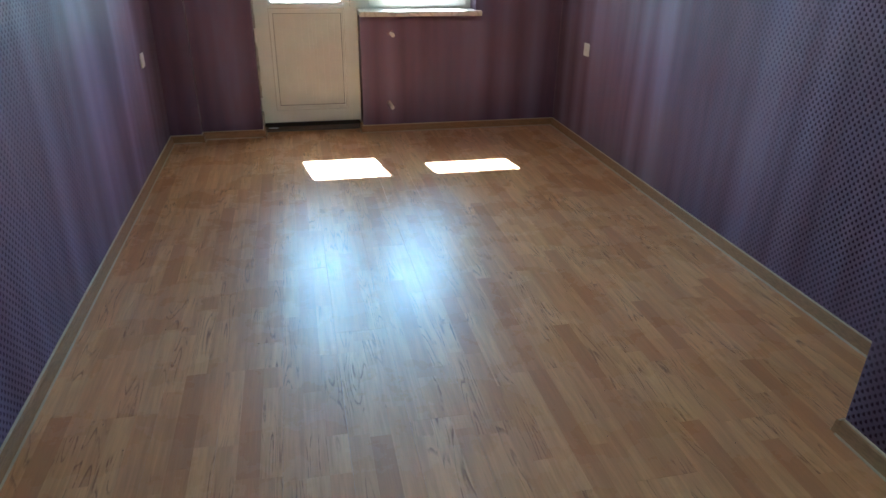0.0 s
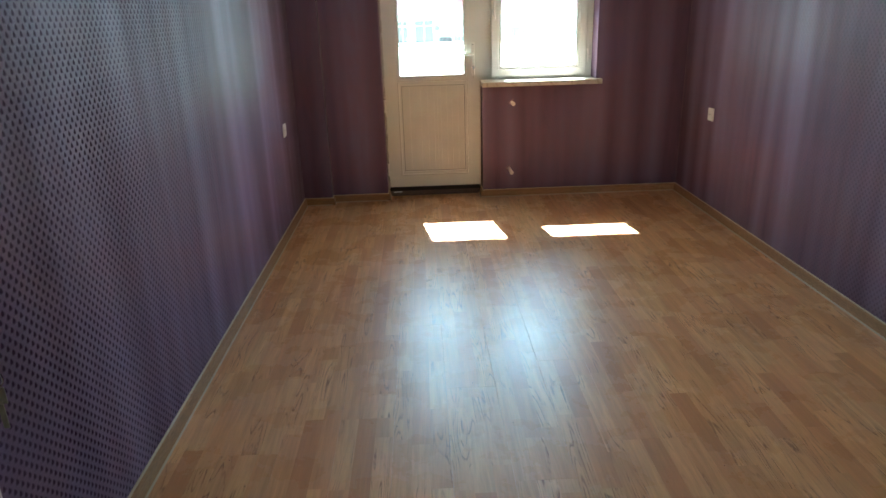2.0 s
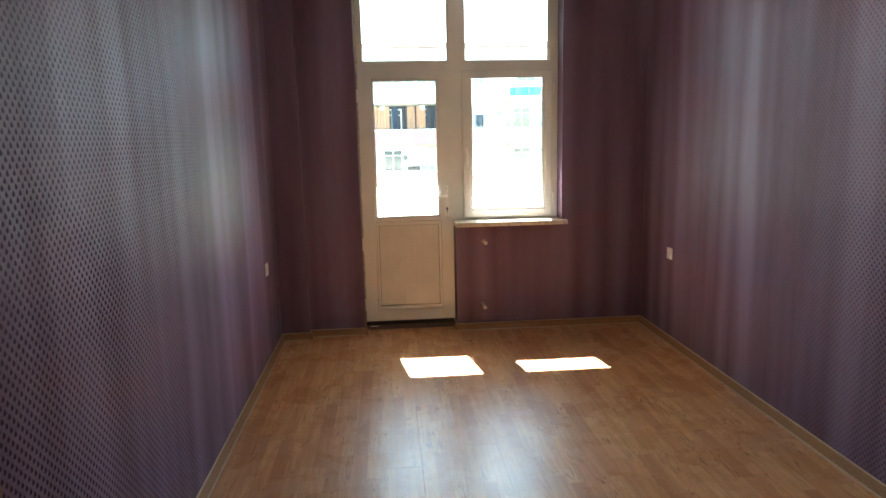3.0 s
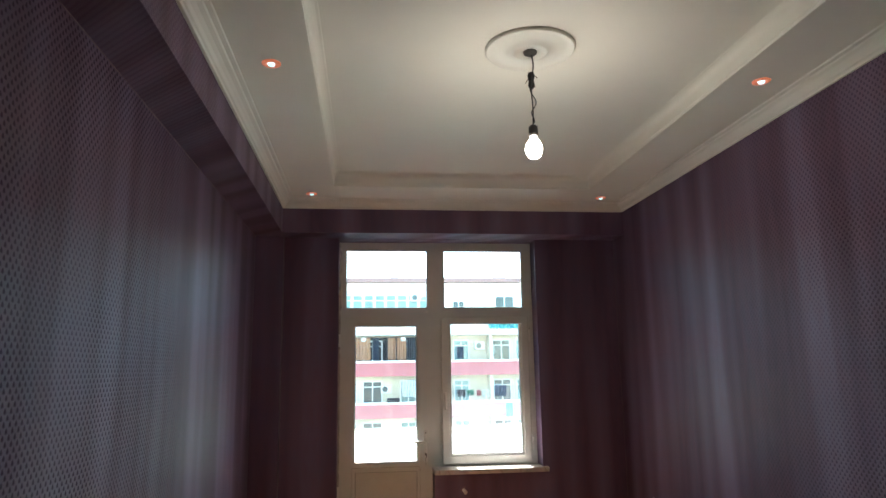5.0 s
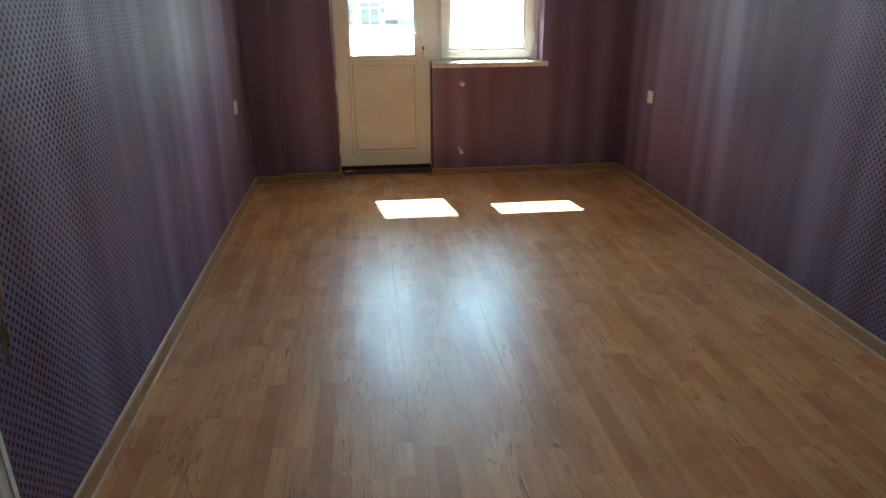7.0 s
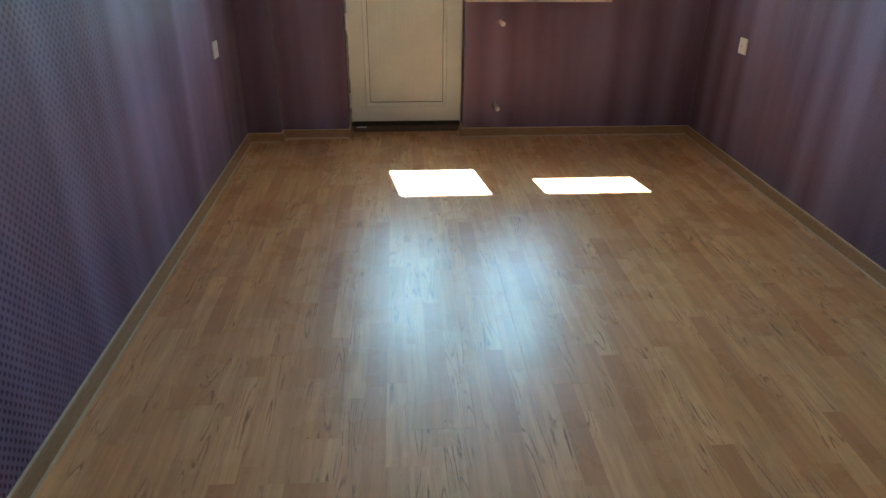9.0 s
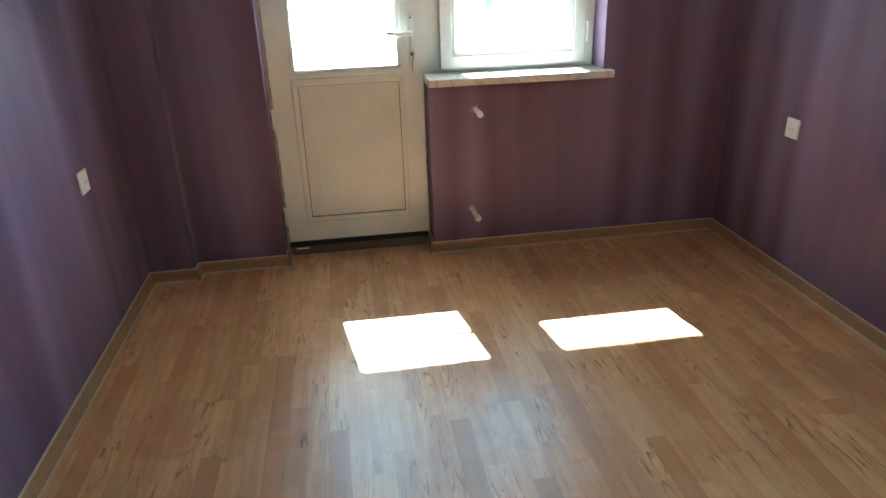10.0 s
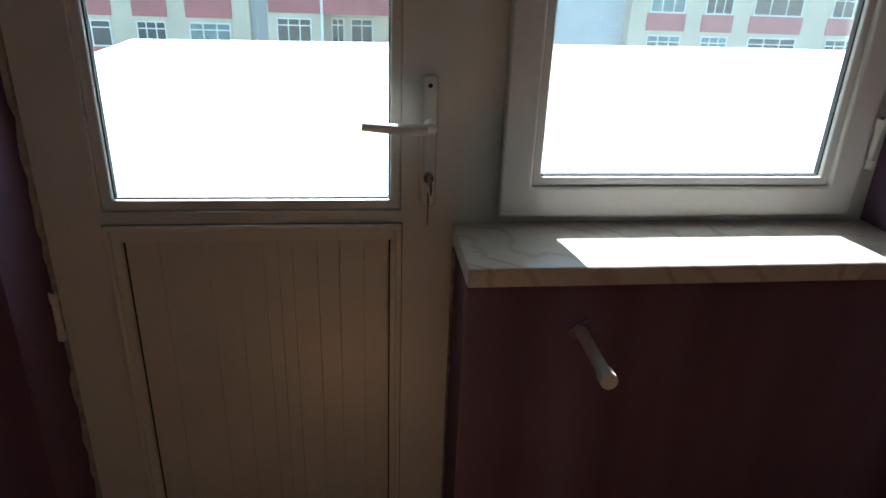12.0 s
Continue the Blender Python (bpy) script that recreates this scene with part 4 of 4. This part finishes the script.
for k in range(-4, 3):
    top = -0.92 + k * STOREY                        # top of the band of this storey
    up = k >= 2
    part("balcony_parapet", boxes((L0, L1, FX - 0.12, FX, top - 0.95, top)), PALE if up else RED, flats, "white balcony band" if up else "maroon balcony band")
    part("handrail", boxes((L0, L1, FX - 0.2, FX + 0.03, top + 0.004, top + 0.15)), PALE, flats)
    part("loggia_slab", boxes((L0, L1, FX + 0.001, FX + 1.4, top - 0.95, top - 0.80)), PALE, flats)
    part("balcony_parapet", boxes((-5.75, L0 - 0.16, FX + 0.02, FX + 0.095, top - 0.95, top + 0.1)), RED, flats, "maroon panel under a window")
    flat_window(-5.3, -3.2, top + 0.15, top + 1.65, FX + 0.1, DARK_GLASS, 3)
    if k == -3:
        air_unit(-4.2, top - 0.5, FX + 0.02)
    if not up:
        for x in (3.55, 5.2, 8.5, 11.85):
            part("divider", boxes((x - 0.1, x + 0.1, FX + 0.035, FX + 1.39, top + 0.15, top + STOREY - 0.955)), RENDER, flats)
        for a, b, g in ((-2.0, -1.2, DARK_GLASS), (-0.78, 0.63, DARK_GLASS), (1.95, 3.1, TEAL_GLASS), (5.9, 7.05, TEAL_GLASS), (8.85, 10.2, DARK_GLASS), (10.6, 11.5, TEAL_GLASS)):
            flat_window(a, b, top + 0.05, top + 1.62, FX + 1.4, g, 2)
    for side, spans in ((-1, (-10.66, -7.92, -13.73, -11.73, -18.6, -14.92, -22.0, -19.8, -26, -23.2)), (1, (18.44, 21.09, 22.22, 24.4, 25.58, 29.35, 31.2, 33.8, 35, 37.3, 38.4, 42))):
        for a, b in zip(spans[::2], spans[1::2]):
            z = top + 0.25 + (STOREY - 1.0)         # wings sit half a step higher
            z -= STOREY
            part("window_apron", boxes((a, b, FX - 0.08, FX - 0.004, z - 0.63, z + 0.45)), RED, flats, "maroon panel under a window")
            flat_window(a + 0.15, b - 0.15, z + 0.50, z + 2.0, FX, DARK_GLASS if rng.random() < 0.6 else TEAL_GLASS, 3)
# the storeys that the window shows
# black sheet added for the deep shade of the open loggia
part("shade_wall", boxes((L0 + 0.05, 3.4, FX + 1.34, FX + 1.395, 2.10, 3.85)), CLOTH["black"], flats, "dark sheet for the shade inside the loggia")
for a, b, c in ((-1.35, -0.25, "orange"), (1.0, 1.55, "orange"), (1.65, 2.3, "orange"), (-0.1, 0.35, "dark_blue"), (2.4, 3.2, "black")):
    cloth(a, b, 2.2, 3.75, FX + 0.25, c)
for x in (-0.75, 2.1):
    part("loggia_lamp", lathe([(0, 0.16), (0.14, 0.13), (0.2, 0.0), (0.14, -0.13), (0, -0.16)], 12, (x, FX + 0.2, 3.66)), WHITE_OUT, flats)
cloth(5.9, 6.5, -0.45, 0.05, FX - 0.3, "black")
cloth(6.6, 7.1, -0.35, 0.02, FX - 0.3, "green")
cloth(7.3, 7.6, -0.4, 0.0, FX - 0.3, "red")
cloth(7.7, 8.2, -0.5, 0.0, FX - 0.3, "white")
cloth(8.6, 9.5, -0.45, 0.3, FX - 0.3, "dark_blue")
cloth(9.4, 9.9, -1.9, -0.95, FX - 0.3, "turquoise")
cloth(2.0, 3.1, -0.4, 0.75, FX - 0.25, "white")
cloth(0.9, 1.8, -0.75, -0.45, FX - 0.3, "black")
cloth(8.3, 10.6, 4.35, 4.95, FX - 0.3, "turquoise", 9)
cloth(6.0, 6.5, 2.25, 3.1, FX + 0.2, "dark_blue")
cloth(8.5, 8.8, 2.5, 3.1, FX + 0.2, "white")
air_unit(7.85, 2.9, FX + 1.39)
air_unit(0.9, -0.15, FX + 1.39)
air_unit(3.0, 6.35, FX - 0.05)
# glazed top balconies
x = L0 + 0.1
while x < 4.6:
    flat_window(x, x + 0.74, 5.1, 6.85, FX - 0.01, TEAL_GLASS, 1)
    x += 0.80
part("top_wall", boxes((4.65, L1, FX, FX + 1.35, 5.06, TOP - 0.01), (L0, 4.65, FX + 0.03, FX + 1.35, 6.9, TOP - 0.01)), PALE, flats, "white rendered top storey")
flat_window(5.7, 6.6, 5.2, 6.4, FX - 0.001, DARK_GLASS, 2, False)
flat_window(8.85, 10.3, 5.3, 6.75, FX - 0.001, DARK_GLASS, 2, False)

# unseen yard, made pale so that it throws sunlight up to the ceiling
structure("ground", boxes((-400, 400, -200, 600, BASE - 0.2, BASE)), GROUND, "unseen yard, pale to bounce sunlight upwards")
structure("own_facade", boxes((-12, -1.745, 5.0, 5.3, BASE, 6.0), (1.755, 12, 5.0, 5.3, BASE, 6.0), (-1.745, 1.755, 5.05, 5.3, BASE, -0.26), (-1.745, 1.755, 5.05, 5.3, 3.505, 6.0)), RENDER, "beige outer wall round the room")


def specks():
    """Crumbs of dirt and paint on the floor."""
    bm = bmesh.new()
    rng = random.Random(11)
    for k in range(46):
        x, y, r = rng.uniform(-1.3, 1.35), rng.uniform(1.3, 4.9), rng.uniform(0.0012, 0.003)
        base = [bm.verts.new((x + r * rng.uniform(0.6, 1.2) * math.cos(a), y + r * rng.uniform(0.6, 1.2) * math.sin(a), 0.0003)) for a in [2 * math.pi * i / 6 for i in range(6)]]
        tip = bm.verts.new((x, y, 0.0003 + r * 0.5))
        for i in range(6):
            bm.faces.new((base[i], base[(i + 1) % 6], tip))
        bm.faces.new(base[::-1])
    return bm


tagged(part("floor_dirt", specks(), DARK), "tiny dark crumbs scattered on the laminate floor", "dirt", kind="stuff")


# ---- floor boards ----
def board(x0, x1, y0, y1, seed):
    """One laminate board of three printed strips, each cut into staggered blocks."""
    rng = random.Random(seed)
    bm = bmesh.new()
    w = (x1 - x0) / 3
    for s in range(3):
        y = y0
        nxt = y0 + rng.uniform(0.15, 0.5)
        while y < y1 - 1e-4:
            e = min(nxt, y1)
            if y1 - e < 0.06:
                e = y1
            box(bm, x0 + s * w + (GAP if s == 0 else 0), x0 + (s + 1) * w - (GAP if s == 2 else 0), y + (GAP if y == y0 else 0), e - (GAP if e == y1 else 0), -0.0075, 0.0)
            y, nxt = e, e + rng.uniform(0.30, 0.55)
    return bm


floor_group = empty("floor", "honey oak laminate floor of staggered strips, glossy and slightly smeared", "floor", kind="structure")
W, L = 0.1927, 1.285
for i in range(15):
    x0, x1 = XL + i * W, min(XL + (i + 1) * W, XR)
    n0, n1 = max(x0, OX0), min(x1, -0.05)
    if n1 - n0 > 0.02:
        part("floor_board", board(n0, n1, YN, 5.149, 900 + i), LAMINATE, floor_group)
    y = -0.13 - ((i * 0.43) % 1.0) * L
    j = 0
    while y < YN:
        a, b = max(y, -0.13), min(y + L, YN)
        if b - a > 0.02:
            part("floor_board", board(x0, x1, a, b, i * 50 + j), LAMINATE, floor_group)
        y += L
        j += 1
